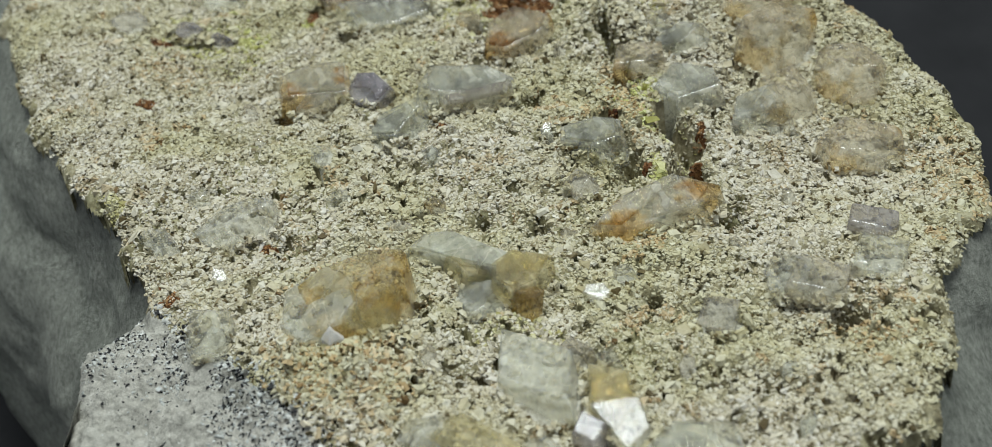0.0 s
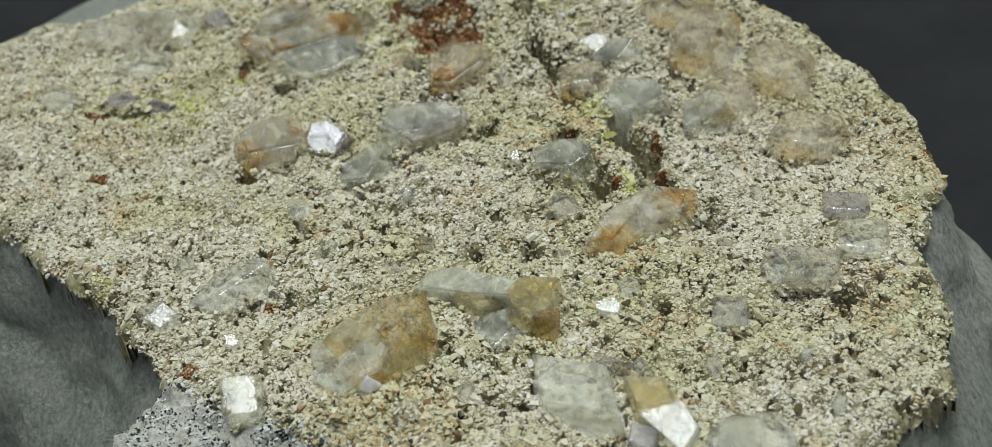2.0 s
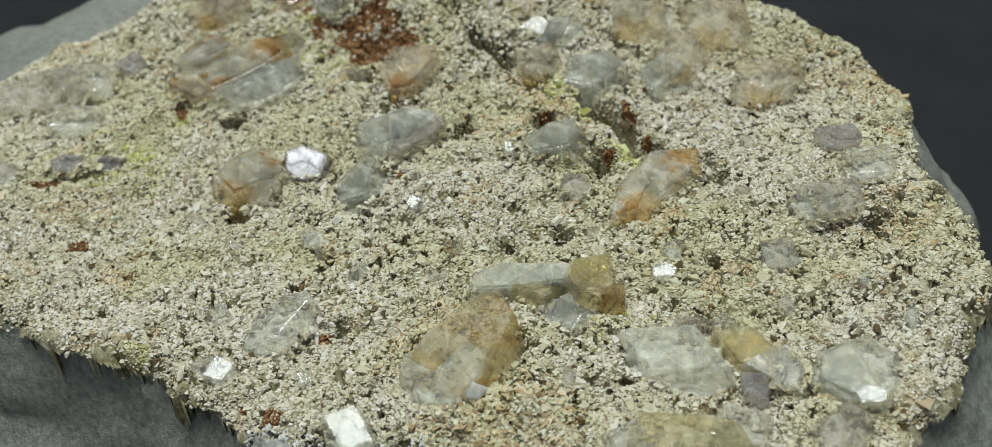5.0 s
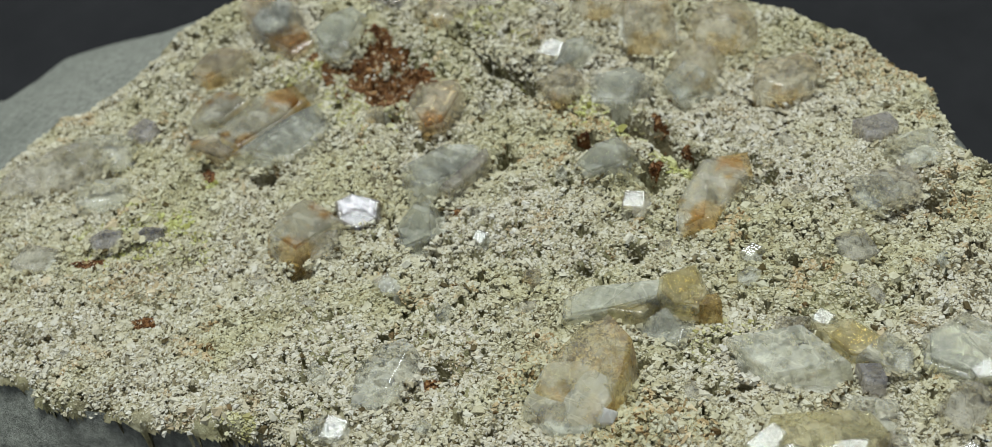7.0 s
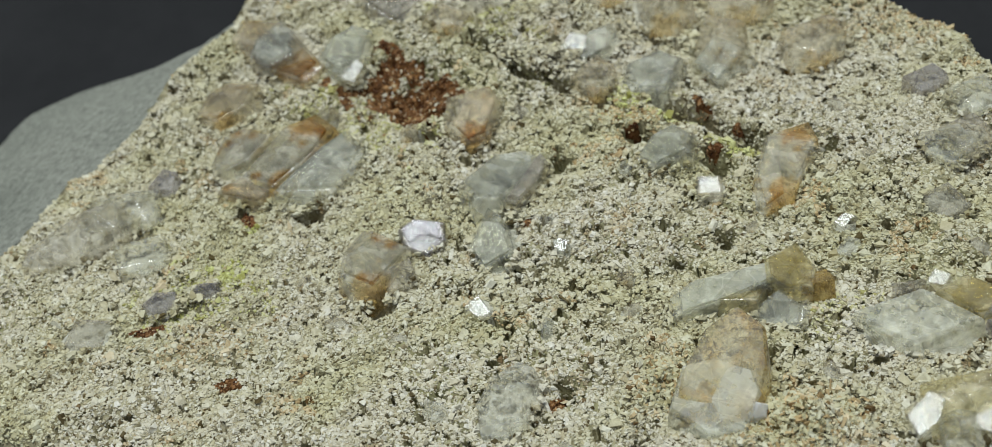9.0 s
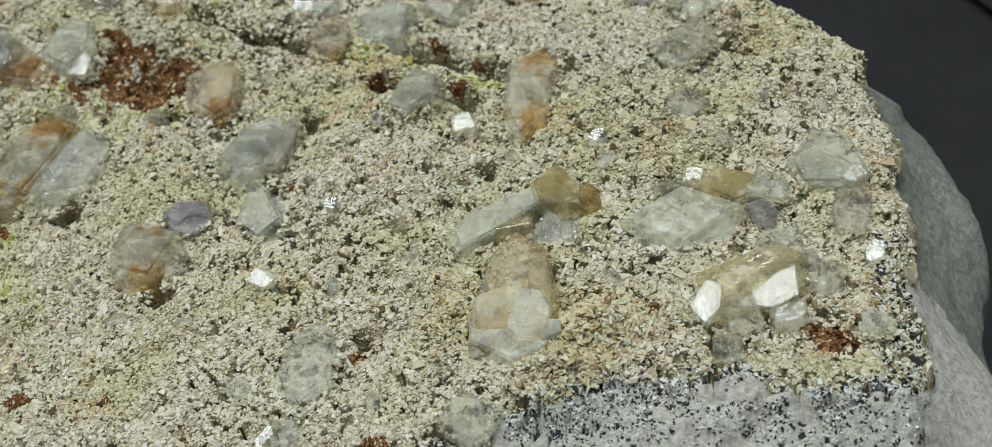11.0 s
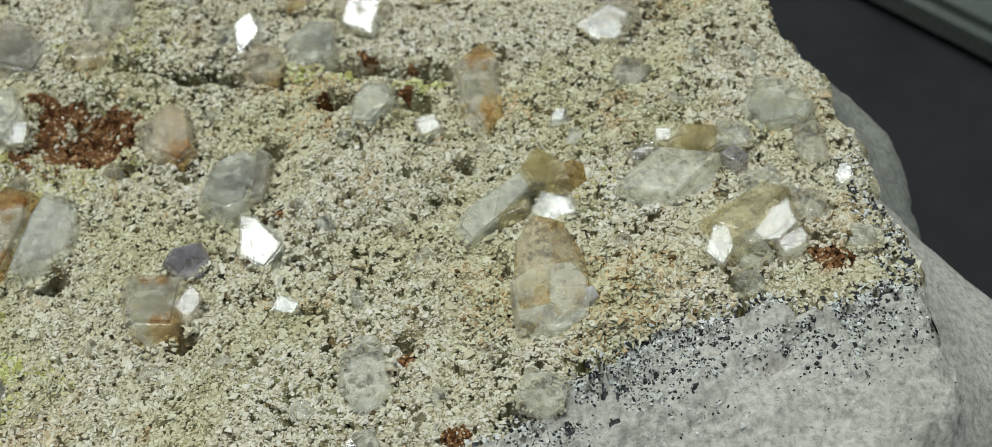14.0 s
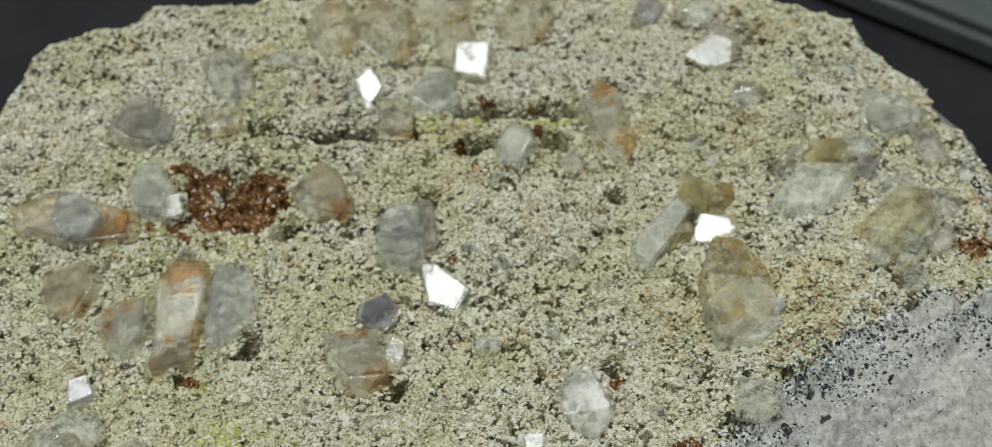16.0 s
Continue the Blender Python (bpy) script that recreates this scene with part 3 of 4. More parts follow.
def gem_bmesh(form, length, width, height, gen, ring=None):
    """A crystal in its own axes, in centimetres: long along x, foot sunk under z = 0."""
    a, b, h, foot = length / 2, width / 2, height, -0.14
    wob = lambda pts: [(x + gen.normal(0, 0.06) * a, y + gen.normal(0, 0.06) * b) for x, y in pts]
    p = []
    if form == "block":
        skew = gen.uniform(-0.22, 0.22) * b
        cut = gen.uniform(0.25, 0.55)
        ring = wob([(-a + skew, -b), (a * (1 - cut) + skew, -b), (a, -b * 0.35), (a - skew, b), (-a - skew, b)])
        slope = gen.uniform(-0.16, 0.16)
        p += [(x * 1.04, y * 1.04, foot) for x, y in ring] + [(x, y, h * 0.80 + slope * h * x / a) for x, y in ring]
        p += [(x * 0.86, y * 0.80, h + slope * h * x / a) for x, y in ring]
    elif form == "cut":
        p += [(x * 1.10, y * 1.10, foot) for x, y, z in ring] + [(x, y, h * z * 0.86) for x, y, z in ring] + [(x * 0.93, y * 0.91, h * z) for x, y, z in ring]
    elif form == "cube":
        lean = gen.uniform(0.10, 0.22) * a
        ring = [(-a + lean, -b), (a + lean, -b), (a - lean, b), (-a - lean, b)]
        p += [(x, y, foot) for x, y in ring] + [(x + lean * 0.4, y, h * (1 + 0.06 * x / a)) for x, y in ring]
    elif form == "lozenge":
        ring = [(-a, 0.06 * b), (-0.08 * a, -b), (a, -0.06 * b), (0.08 * a, b)]
        p += [(x * 1.04, y * 1.06, foot) for x, y in ring] + [(x, y, h * 0.82) for x, y in ring] + [(x * 0.93, y * 0.90, h) for x, y in ring]
    elif form == "wedge":
        p += [(x * a, y * b, foot) for x, y in ((-1, -0.5), (-0.95, 0.6), (-0.45, 1), (0.72, 0.95), (0.8, -0.75), (-0.5, -0.95))]
        p += [(x * a, y * b, z * h) for x, y, z in ((-0.97, -0.42, 0.22), (-0.92, 0.5, 0.42), (-0.40, 0.93, 0.42), (0.72, 0.80, 0.60), (1.02, 0.20, 1.0),
                                                  (0.90, -0.12, 0.80), (0.55, -0.92, 0.24), (-0.42, -0.92, 0.14), (-0.66, 0.30, 0.58))]
    elif form == "rhomb":
        ring = wob([(-a, b * 0.1), (-a * 0.15, -b), (a, -b * 0.12), (a * 0.2, b)])
        p += [(x, y, foot) for x, y in ring] + [(x, y, h * 0.7) for x, y in ring]
        p += [(x * 0.86, y * 0.80, h) for x, y in ring]
    elif form == "roof":
        ring = wob([(-a * 0.9, -b), (a * 0.72, -b), (a, -b * 0.1), (a * 0.8, b), (-a * 0.85, b), (-a, b * 0.2)])
        p += [(x * 1.03, y * 1.03, foot) for x, y in ring] + [(x, y, h * 0.42) for x, y in ring]
        tip = wob([(-a * 0.62, -b * 0.30), (a * 0.50, -b * 0.16), (a * 0.40, b * 0.42), (-a * 0.66, b * 0.30)])
        p += [(x, y, h * (0.96 + 0.10 * x / a)) for x, y in tip]
    elif form == "tablet":
        ring = wob([(-a, 0), (-a * 0.52, -b), (a * 0.45, -b * 0.95), (a, -b * 0.25), (a * 0.8, b * 0.6), (-a * 0.35, b)])
        p += [(x * 1.02, y * 1.02, foot) for x, y in ring] + [(x, y, h * (0.66 + 0.1 * x / a)) for x, y in ring]
        p += [(x * 0.80, y * 0.70, h * (1 + 0.1 * x / a)) for x, y in ring]
    elif form == "point":
        n = 4 + int(gen.integers(0, 2))
        ring = wob([(a * math.cos(6.283 * k / n + 0.4), b * math.sin(6.283 * k / n + 0.4)) for k in range(n)])
        p += [(x, y, foot) for x, y in ring] + [(x * 0.97, y * 0.97, h * 0.42) for x, y in ring]
        p += [(a * 0.30, -b * 0.20, h), (-a * 0.22, b * 0.16, h * 0.94)]
    elif form == "plate":
        h = min(h, 0.10 + (h - 0.10) * 0.45)
        n = 4 + int(gen.integers(0, 2))
        ring = [(a * math.cos(u), b * math.sin(u)) for u in sorted(6.283 * (np.arange(n) + gen.uniform(-0.25, 0.25, n)) / n + 0.5)]
        ring = [(x * r, y * r) for (x, y), r in zip(ring, gen.uniform(0.85, 1.3, n))]
        p += [(x * 0.94, y * 0.94, min(foot, h - 0.16)) for x, y in ring] + [(x, y, h - 0.012) for x, y in ring] + [(x * 0.97, y * 0.96, h) for x, y in ring]
    bm = bmesh.new()
    for q in p:
        bm.verts.new(q)
    hull = bmesh.ops.convex_hull(bm, input=bm.verts[:])
    gone = {g for g in hull["geom_interior"] + hull["geom_unused"] if isinstance(g, bmesh.types.BMVert)}
    bmesh.ops.delete(bm, geom=list(gone), context="VERTS")
    bmesh.ops.dissolve_limit(bm, angle_limit=radians(5), verts=bm.verts[:], edges=bm.edges[:])
    if form == "cut" and length * width > 0.05 and min(q[2] for q in ring) > 0.9:
        for k in range(3):
            cleavage_step(bm, [q[:2] for q in ring], h + 0.002 - 0.004 * k, gen)
    bmesh.ops.bevel(bm, geom=bm.edges[:], offset=0.0048, segments=1, affect="EDGES", clamp_overlap=True)
    bmesh.ops.triangulate(bm, faces=[f for f in bm.faces if len(f.verts) > 4])
    bmesh.ops.recalc_face_normals(bm, faces=bm.faces[:])
    return bm


def gem(form, x, y, length, width, height, yaw, mat, lean=(0, 0), lift=0.0, name="crystal", parent=None, ring=None):
    """One crystal on the crust at x, y (centimetres), turned by yaw and leaning by lean (degrees about x and y)."""
    made_gems[0] += 1
    gen = np.random.default_rng(500 + made_gems[0])
    FEET.append((x, y, length * 0.44, width * 0.44, yaw))
    bm = gem_bmesh(form, length, width, height * 0.66, gen, ring)
    z = float(broad(np.array(x), np.array(y))) + lift
    m = pose(x * CM, y * CM, z * CM + TOP, lean[0], lean[1], 0) @ pose(0, 0, 0, 0, 0, yaw) @ Matrix.Scale(CM, 4)
    base = parent.matrix_world.inverted() if parent is not None else Matrix.Translation((-x * CM, -y * CM, -z * CM - TOP))
    bm.transform(base @ m)
    ob = bm_object(name, bm, mat, parent)
    if parent is None:
        ob.location = (x * CM, y * CM, z * CM + TOP)
    if length * width > 0.045:
        bpy.context.view_layer.update()
        fringe(ob, x, y, length, width, yaw)
    return ob


def fringe(ob, x, y, length, width, yaw):
    """Cream grains that have grown over the foot of a crystal: a part of it."""
    gen = np.random.default_rng(900 + made_gems[0])
    n = int((length + width) * 2 / 0.011)
    u = gen.random(n) * 6.283
    r = 1.0 / np.maximum(np.abs(np.cos(u)), np.abs(np.sin(u))) ** 0.55 * gen.normal(1.0, 0.07, n)
    a, b = r * np.cos(u) * length * 0.48, r * np.sin(u) * width * 0.48
    c, s = math.cos(radians(yaw)), math.sin(radians(yaw))
    px, py = x + a * c - b * s, y + a * s + b * c
    keep = lattice(px, py, 0.12, 91) > 0.34
    px, py = px[keep], py[keep]
    size = gen.uniform(0.016, 0.044, len(px))
    pz = broad(px, py) + gen.uniform(-0.02, 0.055, len(px)) * lattice(px, py, 0.15, 92) * 1.6
    me = grain_mesh("crust_fringe", np.stack([px, py, pz], 1), size, gen, [CREAM], np.zeros(len(px), int))
    part_ob = part("crust_fringe", me, ob, "cream grains grown over the foot of the crystal")
    part_ob.matrix_parent_inverse = ob.matrix_world.inverted()
    return part_ob


def cut(ring, height, mat, lean=(0, 0), lift=0.0, name="crystal", parent=None):
    """A crystal with its own outline (corners in centimetres on the face of the rock)."""
    pts = np.array([q[:2] for q in ring])
    mid = (pts.min(0) + pts.max(0)) / 2
    way = np.linalg.eigh(np.cov((pts - mid).T))[1][:, 1]
    yaw = math.atan2(way[1], way[0])
    c, s = math.cos(yaw), math.sin(yaw)
    own = (pts - mid) @ np.array([[c, -s], [s, c]])
    size = np.ptp(own, axis=0)
    high = [q[2] if len(q) > 2 else 1.0 for q in ring]
    return gem("cut", *mid, *size, height, math.degrees(yaw), mat, lean, lift, name, parent, [(*q, k) for q, k in zip(own, high)])


def cut_single(label, ring, height, mat, lean=(0, 0), lift=0.0):
    return tagged(cut(ring, height, mat, lean, lift), label, "crystal", "crystals on the rock")


def single(label, form, x, y, length, width, height, yaw, mat, lean=(0, 0), lift=0.0):
    return tagged(gem(form, x, y, length, width, height, yaw, mat, lean, lift), label, "crystal", "crystals on the rock")


def cluster(label, x, y):
    ob = new("crystal_cluster")
    ob.location = (x * CM, y * CM, float(broad(np.array(x), np.array(y))) * CM + TOP)
    bpy.context.view_layer.update()
    return tagged(ob, label, "crystal", "crystals on the rock")


# the large tapering crystal with rust at its tip, near the broken corner
big = cluster("large milky pale crystal with a rust-orange tip", 0.02, -0.55)
cut([(-0.42, -0.72, 0.66), (-0.34, -0.36, 0.86), (-0.16, -0.16, 1.0), (0.06, -0.26, 0.90), (0.16, -0.56, 0.74), (0.15, -0.84, 0.50), (-0.10, -0.92, 0.46), (-0.40, -0.90, 0.52)], 0.62, RUSTGEM, name="rusty_prism", parent=big)
cut([(-0.44, -0.98, 0.50), (-0.43, -0.66, 0.85), (-0.22, -0.56, 0.95), (0.06, -0.60, 0.95), (0.15, -0.74, 0.80), (0.10, -1.02, 0.44), (-0.14, -1.10, 0.38)], 0.44, MILKY, name="milky_prism", parent=big)
gem("cube", 0.03, -0.50, 0.26, 0.13, 0.40, 96, HONEY, (-12, -4), name="honey_prism", parent=big)
single("small white frosted crystal beside the large one", "point", 0.13, -0.82, 0.19, 0.17, 0.24, 20, WHITE)

# pale bar with honey-brown blocks behind it
bar = cluster("pale bar crystal grown together with honey-brown blocks", -0.2, 0.45)
cut([(-0.77, 0.16), (-0.66, 0.33), (-0.08, 0.64), (0.04, 0.52), (-0.34, 0.20), (-0.68, -0.02)], 0.25, MILKY, (4, -3), name="pale_bar", parent=bar)
cut([(-0.42, 0.46), (-0.08, 0.62), (0.05, 0.51), (-0.00, 0.39), (-0.37, 0.29)], 0.19, CLEAR, (0, -6), name="clear_bar", parent=bar)
cut([(-0.19, 0.58), (-0.00, 0.82), (0.20, 0.61), (0.22, 0.41), (0.05, 0.33), (-0.13, 0.41)], 0.33, HONEY, (0, 6), name="honey_point", parent=bar)
cut([(-0.39, 0.36), (-0.09, 0.43), (-0.12, 0.20), (-0.40, 0.13)], 0.20, HONEY, (-14, -4), name="honey_block", parent=bar)
gem("cube", 0.25, 0.50, 0.20, 0.14, 0.24, 28, BROWN, (-12, -6), name="brown_block", parent=bar)
cut_single("flat clear crystal plate lying beside honey-brown blocks", [(-0.20, 0.19), (0.02, 0.43), (0.24, 0.25), (0.25, 0.11), (-0.01, 0.07)], 0.12, CLEAR, (14, -14))

# two-piece grey crystal in the middle
cut_single("grey glassy block crystal with dark striped side", [(-2.68, 1.37), (-2.44, 1.51), (-2.25, 1.42), (-2.29, 1.11), (-2.43, 0.75), (-2.59, 0.72), (-2.81, 0.89)], 0.26, CLEAR, (-10, 2))
cut_single("dark striped sliver on a grey glassy crystal", [(-2.29, 1.45), (-2.18, 1.36), (-2.23, 1.05), (-2.30, 0.86), (-2.40, 0.85), (-2.34, 1.17)], 0.24, SMOKY, (4, 8))
cut_single("pale leaf-shaped crystal below a grey block crystal", [(-2.46, 0.77), (-2.32, 0.70), (-2.12, 0.38), (-2.32, 0.20), (-2.52, 0.37)], 0.15, PALE, (16, -4))
cut_single("mauve-grey tilted crystal plate", [(-3.16, 0.39), (-3.09, 0.53), (-2.85, 0.61), (-2.77, 0.46), (-2.84, 0.27), (-3.03, 0.26)], 0.16, MAUVE, (12, 19))
cut_single("squat tan block crystal with a cloudy face", [(-3.45, 0.32), (-3.36, 0.35), (-2.96, 0.24), (-3.06, -0.32), (-3.39, -0.25), (-3.48, 0.03)], 0.23, STAINED, (-8, 4))
single("small smoky chip beside a squat tan crystal", "block", -2.95, -0.06, 0.24, 0.20, 0.22, 50, SMOKY, (0, 10))

# the broad cluster with orange veils
wide = cluster("broad cluster of clear blocks with orange-brown veils", -4.5, 1.0)
cut([(-4.68, 1.37), (-4.43, 1.56), (-4.19, 1.44), (-4.24, 1.13), (-4.47, 0.66), (-4.83, 0.72)], 0.27, STAINED, (6, -2), name="veiled_block", parent=wide)
cut([(-4.24, 1.20), (-4.12, 1.44), (-3.87, 1.29), (-3.85, 0.99), (-3.94, 0.74), (-4.44, 0.58)], 0.22, CLEAR, (4, 6), name="clear_block", parent=wide)
cut([(-5.23, 1.21), (-5.07, 1.33), (-4.72, 1.27), (-4.82, 0.93), (-5.07, 0.71), (-5.18, 0.85)], 0.20, STAINED, (4, -8), name="yellow_block", parent=wide)
cut([(-4.94, 0.56), (-4.83, 0.74), (-4.47, 0.67), (-4.54, 0.52), (-4.93, 0.48)], 0.16, TANGEM, (0, 10), name="tan_wedge", parent=wide)
gem("plate", -4.44, 1.52, 0.46, 0.20, 0.34, 40, SMOKY, (30, -10), name="smoky_blade", parent=wide)
cut_single("cloudy tan crystal leaning in the crust", [(-5.62, 1.64), (-5.49, 1.81), (-5.13, 1.79), (-5.12, 1.53), (-5.38, 1.27), (-5.61, 1.35)], 0.18, TANGEM, (6, -10))
single("small mauve crystal plate standing in the crust", "plate", -5.46, 0.55, 0.30, 0.26, 0.22, 10, MAUVE, (15, 2))
single("clear rounded crystal near the sloping flank", "roof", -5.66, 0.12, 0.70, 0.40, 0.30, 20, CLEAR, (0, -6))
single("long smoky lens-shaped crystal at the rim", "roof", -5.90, -0.30, 1.05, 0.42, 0.32, 47, SMOKY, (0, -14))
single("dull whitish crystal stub in yellow crust", "block", -5.20, -0.33, 0.42, 0.36, 0.24, 40, PALE)
single("dark purple-brown crystal grain in yellow crust", "point", -4.79, -0.74, 0.34, 0.24, 0.20, 39, MAUVE)
single("small dark purple-brown crystal grain in yellow crust", "point", -4.51, -0.50, 0.26, 0.18, 0.18, 37, MAUVE)
single("grey cloudy crystal sunk in the crust", "point", -5.20, -1.20, 0.44, 0.38, 0.22, 33, SMOKY)

# behind the rust patch
heap = cluster("tan crystal heap with a clear block on top", -5.15, 2.35)
cut([(-5.72, 2.59), (-5.30, 2.63), (-4.64, 2.15), (-4.74, 1.92), (-5.31, 2.02), (-5.71, 2.32)], 0.19, TANGEM, (6, 0), name="tan_prism", parent=heap)
cut([(-5.42, 2.34), (-5.25, 2.60), (-5.08, 2.48), (-4.88, 2.14), (-5.10, 1.96), (-5.38, 2.10)], 0.29, CLEAR, (6, -8), name="clear_block", parent=heap)
cut_single("clear cloudy block crystal beside the rust patch", [(-4.71, 2.44), (-4.56, 2.66), (-4.36, 2.63), (-4.29, 2.32), (-4.45, 2.03), (-4.71, 2.16)], 0.23, PALE, (6, 6))
single("white gleaming plate beside the rust patch", "plate", -4.38, 2.20, 0.28, 0.26, 0.30, 70, CLEAR, (20, 6))
single("dark smoky pyramid crystal with a bright edge", "point", -3.52, 3.48, 0.66, 0.50, 0.62, -85, SMOKY, (10, 0))
single("thin smoky blade lying behind the pyramid crystal", "plate", -2.95, 3.55, 0.60, 0.18, 0.16, -28, SMOKY, (8, 0))
cut_single("grey-brown cloudy block crystal at the back", [(-4.76, 3.15), (-4.49, 3.52), (-4.27, 3.44), (-4.09, 3.11), (-4.23, 2.83), (-4.62, 2.96)], 0.20, SMOKY, (4, 14))
single("low brown crystal chip beside a cleft", "block", -3.72, 2.92, 0.36, 0.26, 0.18, -15, TANGEM)
cut_single("tan fan-shaped crystal at the edge of the rust patch", [(-3.32, 1.92), (-3.01, 2.14), (-2.86, 2.02), (-2.82, 1.61), (-2.95, 1.48), (-3.25, 1.65)], 0.24, TANGEM, (8, 6))
single("brown sliver crystal under the rust patch", "point", -3.55, 1.55, 0.26, 0.14, 0.20, 60, TANGEM)

# the row of large tan crystals along the back rim
single("large brown translucent crystal at the back rim", "tablet", -2.44, 3.76, 0.66, 0.46, 0.50, 60, TANGEM, (-14, 8))
single("large orange-brown crystal at the back rim", "rhomb", -1.90, 3.70, 0.74, 0.60, 0.52, 95, TANGEM, (-12, -8))
single("brown rounded crystal at the back rim", "tablet", -1.30, 4.02, 0.62, 0.56, 0.44, 20, TANGEM, (-8, 0))
single("tall tan crystal behind the red patches", "rhomb", -1.28, 3.44, 0.56, 0.52, 0.40, 140, TANGEM, (5, 0))
cut_single("bright white striped plate among tan crystals", [(-1.43, 3.11), (-1.27, 3.40), (-0.94, 3.27), (-1.14, 2.89)], 0.29, CLEAR, (20, -10))
single("broad tan crystal near the back corner", "tablet", -0.50, 3.60, 0.68, 0.52, 0.36, 54, TANGEM, (0, 8))
cut_single("white triangular crystal plate behind the cleft", [(-2.39, 3.13), (-2.19, 3.23), (-2.14, 2.97), (-2.41, 2.72)], 0.20, CLEAR, (20, -6))
cut_single("clear grey crystal behind the cleft", [(-1.98, 2.75), (-1.72, 3.01), (-1.48, 2.96), (-1.51, 2.57), (-1.76, 2.47)], 0.23, CLEAR, (4, 4))
single("reddish tan crystal at the cleft", "block", -2.16, 2.54, 0.40, 0.34, 0.28, 70, TANGEM, (6, 0))
single("white tipped plate far behind the grey block", "plate", -2.50, 2.95, 0.26, 0.22, 0.30, 30, CLEAR, (18, 16))

# behind the middle
cut_single("large pale crystal with an orange veil inside", [(-0.53, 2.03), (-0.23, 2.26), (-0.11, 2.09), (-0.16, 1.50), (-0.35, 1.25), (-0.51, 1.55)], 0.24, STAINED, (6, 4))
cut_single("square clear crystal beside the cleft", [(-1.41, 1.81), (-1.25, 1.96), (-1.04, 1.86), (-1.04, 1.67), (-1.29, 1.46), (-1.47, 1.54)], 0.22, PALE, (6, -4))
single("small smoky square crystal in the crust", "rhomb", -0.82, 1.42, 0.30, 0.26, 0.20, -20, SMOKY, (19, 2))
single("small white diamond-shaped crystal plate", "rhomb", 0.30, 1.24, 0.20, 0.16, 0.17, 30, CLEAR, (19, -3))
single("tilted clear crystal with one white face", "plate", 0.92, 2.20, 0.44, 0.32, 0.30, -20, CLEAR, (17, -15))
single("brownish striped block crystal on crust", "block", 1.04, 2.30, 0.34, 0.36, 0.24, 50, SMOKY)
single("brown cloudy crystal half buried in crust", "point", 1.00, 1.58, 0.42, 0.34, 0.24, -20, SMOKY, (4, 0))
single("clear crystal near the back corner of the crust", "block", 1.02, 2.80, 0.34, 0.34, 0.24, 40, PALE, (0, 10))
single("mauve crystal flake near the back corner", "block", 0.60, 3.02, 0.34, 0.24, 0.20, 50, MAUVE)

# towards the right-hand rim
trio = cluster("pale striped crystal with olive and smoky pieces", 1.1, 0.42)
gem("lozenge", 1.01, 0.27, 0.92, 0.52, 0.30, 8, MILKY, (3, -4), name="pale_prism", parent=trio)
cut([(1.07, 0.60), (1.25, 0.80), (1.52, 0.74), (1.59, 0.55), (1.40, 0.45)], 0.18, HONEY, (4, 4), name="olive_block", parent=trio)
gem("plate", 1.60, 0.60, 0.46, 0.28, 0.31, 14, CLEAR, (8, 15), name="bright_chip", parent=trio)
gem("block", 1.58, 0.38, 0.18, 0.18, 0.20, 40, MAUVE, (6, 6), name="smoky_block", parent=trio)
gem("plate", 0.92, 0.62, 0.34, 0.14, 0.20, 20, SMOKY, (8, -6), name="smoky_sliver", parent=trio)
single("small bright white plate behind a pale striped crystal", "plate", 1.10, 0.76, 0.20, 0.14, 0.24, 10, CLEAR, (18, -5))
rimmed = cluster("large clear crystal near the rim with a white edge", 2.12, 0.90)
cut([(1.77, 0.85), (1.97, 1.17), (2.24, 1.11), (2.37, 0.79), (2.18, 0.61), (1.87, 0.61)], 0.22, PALE, (4, 0), name="clear_block", parent=rimmed)
gem("plate", 2.26, 0.74, 0.26, 0.14, 0.36, 30, CLEAR, (16, 4), name="bright_edge", parent=rimmed)
single("smoky ridged crystal at the rim", "roof", 2.24, 0.42, 0.42, 0.28, 0.28, 75, SMOKY)
single("small flat white crystal plate at the rim", "plate", 2.40, 0.02, 0.18, 0.18, 0.16, 0, CLEAR, (16, -9))
single("pale flat crystal at the rim beside rust", "plate", 2.36, -0.62, 0.26, 0.24, 0.14, 0, PALE)

twin = cluster("olive twin crystal with two mirror-bright faces", 1.5, -0.42)
gem("roof", 1.52, -0.30, 0.80, 0.42, 0.42, 28, HONEY, (4, 0), name="olive_prism", parent=twin)
gem("plate", 1.68, -0.42, 0.44, 0.26, 0.50, 30, CLEAR, (15, -6), name="bright_face", parent=twin)
gem("plate", 1.22, -0.52, 0.34, 0.20, 0.44, 80, CLEAR, (15, -4), name="bright_side", parent=twin)
gem("roof", 1.44, -0.60, 0.30, 0.26, 0.44, 110, PALE, (10, 0), name="clear_block", parent=twin)
gem("block", 1.78, -0.62, 0.26, 0.18, 0.24, 15, SMOKY, (6, 0), name="olive_block", parent=twin)
single("clear cloudy crystal behind the olive twin", "block", 1.72, 0.02, 0.34, 0.24, 0.26, 20, CLEAR)
single("clear smoky crystal next to the olive twin", "block", 2.00, -0.22, 0.34, 0.26, 0.18, -20, SMOKY)
single("pale glassy chip below the olive twin", "block", 1.36, -0.92, 0.22, 0.18, 0.20, 0, PALE)

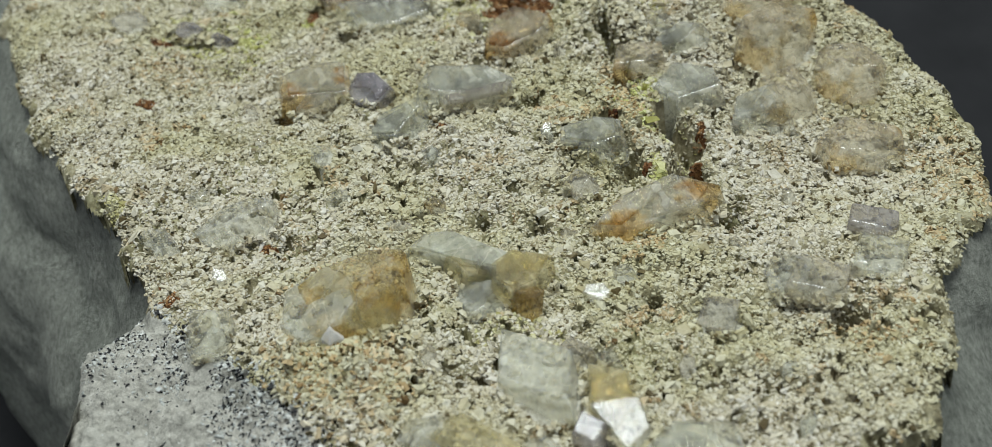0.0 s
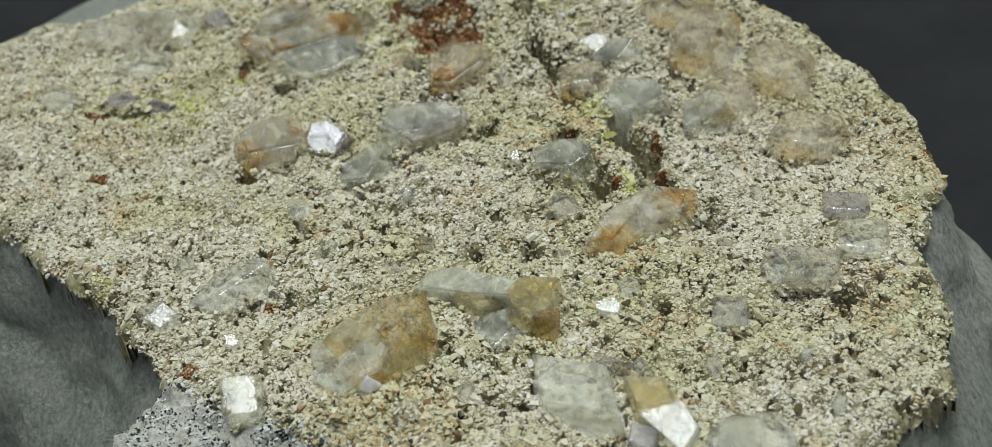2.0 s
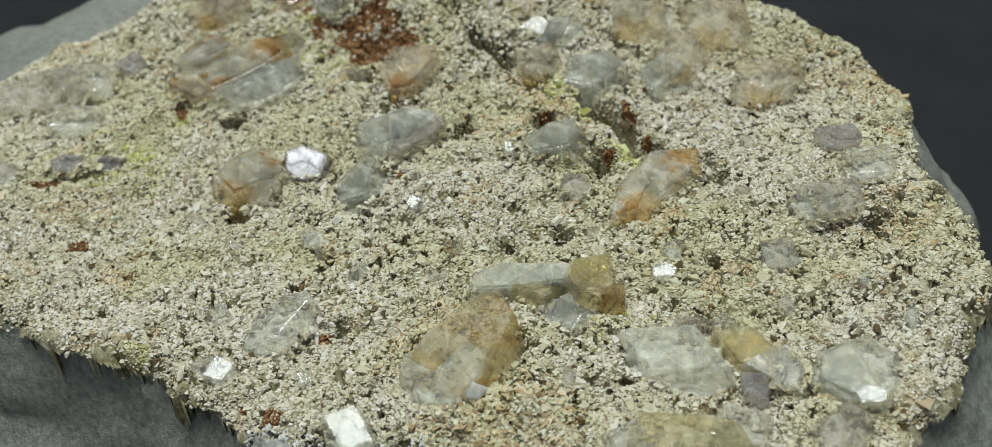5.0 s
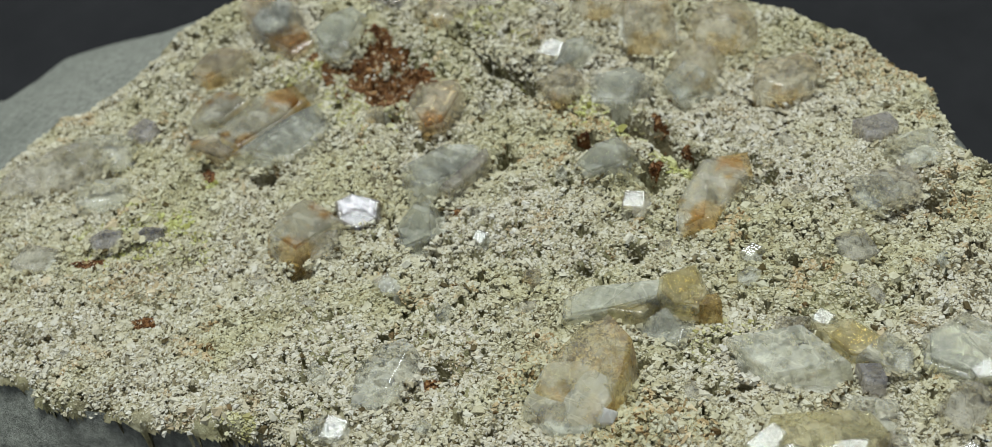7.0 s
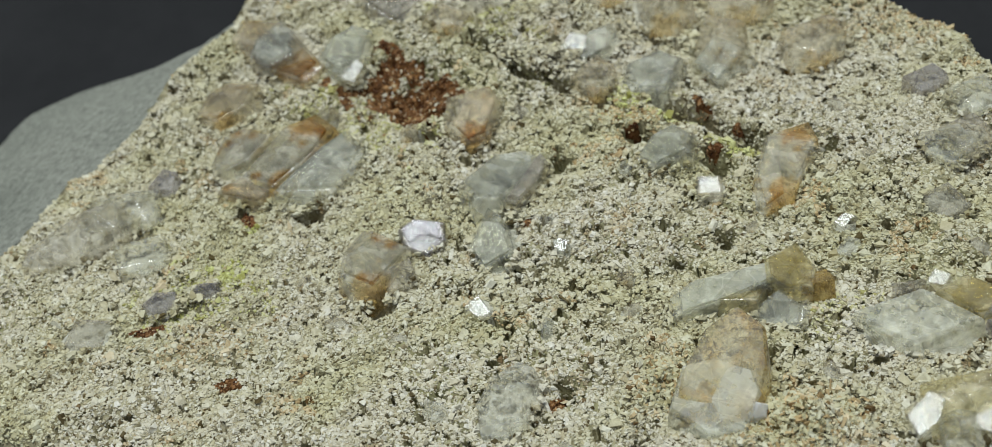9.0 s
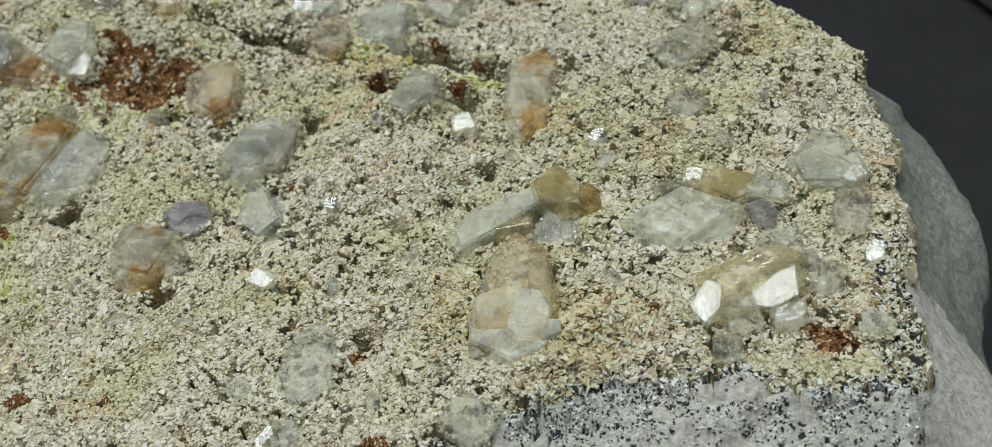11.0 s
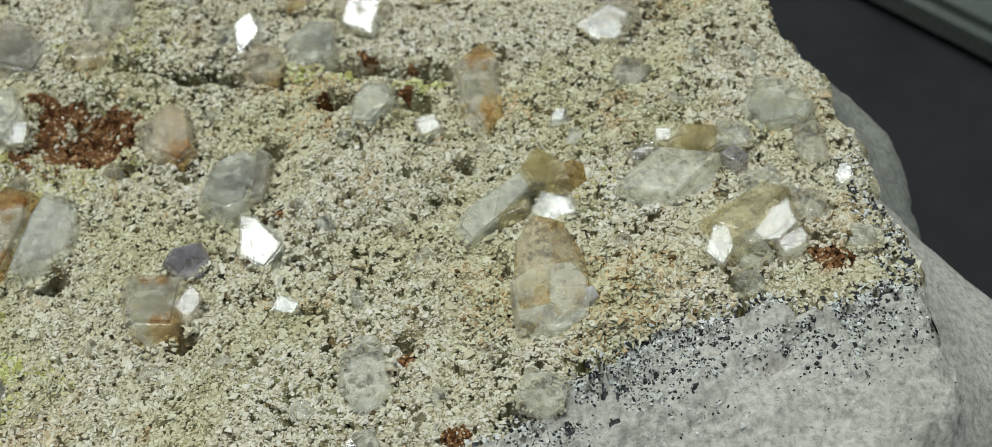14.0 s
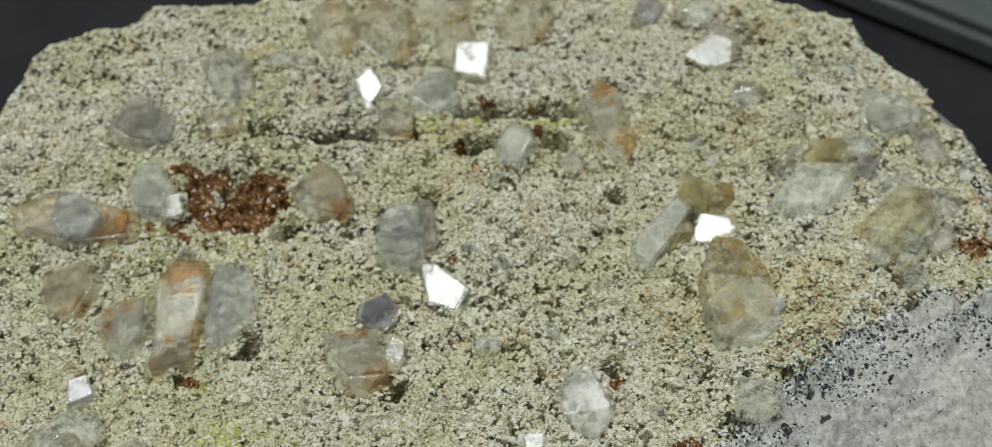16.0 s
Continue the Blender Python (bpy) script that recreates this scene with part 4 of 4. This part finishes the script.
# towards the grey-green flank
cut_single("clear crystal with a pointed end and dark spot", [(-1.78, -0.88, 0.75), (-1.62, -0.74, 0.85), (-1.48, -0.79, 1.0), (-1.44, -1.22, 0.9), (-1.69, -1.42, 0.45), (-1.84, -1.11, 0.6)], 0.30, CLEAR, (4, -6))
single("tiny white crystal in the crust", "plate", -2.12, -1.24, 0.18, 0.15, 0.12, -38, CLEAR, (11, -8))
single("pale bluish glassy crystal at the broken edge", "block", -0.38, -1.56, 0.34, 0.28, 0.28, -20, PALE, (4, 9))
single("small white crystal flake on the crust", "plate", -2.18, -0.22, 0.24, 0.18, 0.16, -14, CLEAR, (16, 3))
single("little white flake by the rust spot", "plate", -1.12, -1.34, 0.13, 0.11, 0.10, 30, CLEAR, (0, 22))
single("square white plate near the flank", "plate", -1.70, -1.62, 0.22, 0.20, 0.14, 40, CLEAR, (7, 17))
single("narrow white plate near the flank", "plate", -1.82, -1.66, 0.20, 0.12, 0.12, 60, CLEAR, (12, 2))
single("little oval white flake on bare crust", "plate", -1.80, 0.55, 0.17, 0.13, 0.11, 10, CLEAR, (14, 15))
single("little white flake behind the pale bar", "plate", 0.36, 0.98, 0.20, 0.15, 0.13, 30, CLEAR, (10, 16))
single("tiny white flake behind the grey block", "plate", -1.55, 1.44, 0.12, 0.10, 0.12, 0, CLEAR, (9, 22))

# small brown and smoky chips strewn over the crust
CHIPS = [(-2.0, 0.80), (-1.20, 0.36), (-1.62, -0.28), (0.52, -0.30), (-2.72, -0.62), (-1.05, 0.02), (0.20, 0.30), (1.30, 1.18), (-3.30, -0.55),
         (-0.40, 1.10), (1.60, 1.75), (-0.10, 2.75), (0.30, 2.10), (-3.75, -0.20), (2.05, 1.62), (-2.70, 2.05), (-5.15, 3.55), (-4.90, 2.95), (1.95, -0.02)]
for k, (x, y) in enumerate(CHIPS):
    single("small smoky brown crystal chip in the crust", "point", x, y, 0.16 + 0.03 * (k % 3), 0.10 + 0.02 * (k % 2), 0.10 + 0.02 * (k % 4), 47 * k % 180,
           (SMOKY, TANGEM, PALE, SMOKY)[k % 4])

# ---------------------------------------------------------------- crust and its grains, fitted round the crystals
# faces below crystals take the paler colour that makes up for their shade
under_gem = under_crystal(V[:, 0] * 100, V[:, 1] * 100)
part("crust", mesh_from("crust", V, quads, [CRUST, GRANITE, BIOTITE, LIT_FLOOR, RUSTY], np.where(under_gem, 3, np.where(rust_patch(V[:, 0] * 100, V[:, 1] * 100) & (crack(V[:, 0] * 100, V[:, 1] * 100) < 0.4), 4, rim * 1 + dark * 1))[quads[:, 0]], smooth=True), rock, "cream crystalline crust full of small pits")
scatter(340000, 0.011, 0.029, 101, "fine_grain", "fine cream and rusty crystal grains")
scatter(5500, 0.031, 0.060, 102, "coarse_grain", "coarse cream crystal grains")


def crumbs(name, label, cx, cy, rx, ry, count, low, high, mats, seed):
    """Loose coarse crumbs heaped up in one place."""
    gen = np.random.default_rng(seed)
    x, y = gen.normal(cx, rx, count), gen.normal(cy, ry, count)
    ok = ~under_crystal(x, y) & (past_lip(x, y) < 0.05)
    x, y = x[ok], y[ok]
    size = gen.uniform(low, high, len(x)) * gen.uniform(0.6, 1.0, len(x))
    lump = np.exp(-((x - cx) / rx) ** 2 - ((y - cy) / ry) ** 2)
    z = broad(x, y) + 0.02 + gen.random(len(x)) * 0.16 * lump
    kind = (gen.random(len(x)) < 0.24).astype(int)
    me = grain_mesh(name, np.stack([x, y, z], 1), size, gen, mats, kind, 0.9)
    return tagged(part(name, me, rock, label), kind="stuff")


crumbs("tan_crumb", "crumbly tan mound beside the large crystal", 0.48, -0.80, 0.20, 0.15, 3200, 0.016, 0.050, [CREAM, TAN], 201)
crumbs("tan_crumb", "crumbly tan mound at the foot of the large crystal", 0.20, -1.12, 0.22, 0.09, 1500, 0.016, 0.045, [CREAM, TAN], 202)
crumbs("tan_crumb", "crumbly tan heap beside the large crystal", -0.62, -0.62, 0.09, 0.15, 800, 0.016, 0.045, [CREAM, TAN], 203)
crumbs("cream_crumb", "crumbly cream ridge along the cleft", -2.5, 2.75, 0.35, 0.08, 1500, 0.016, 0.045, [CREAM, CREAM], 204)
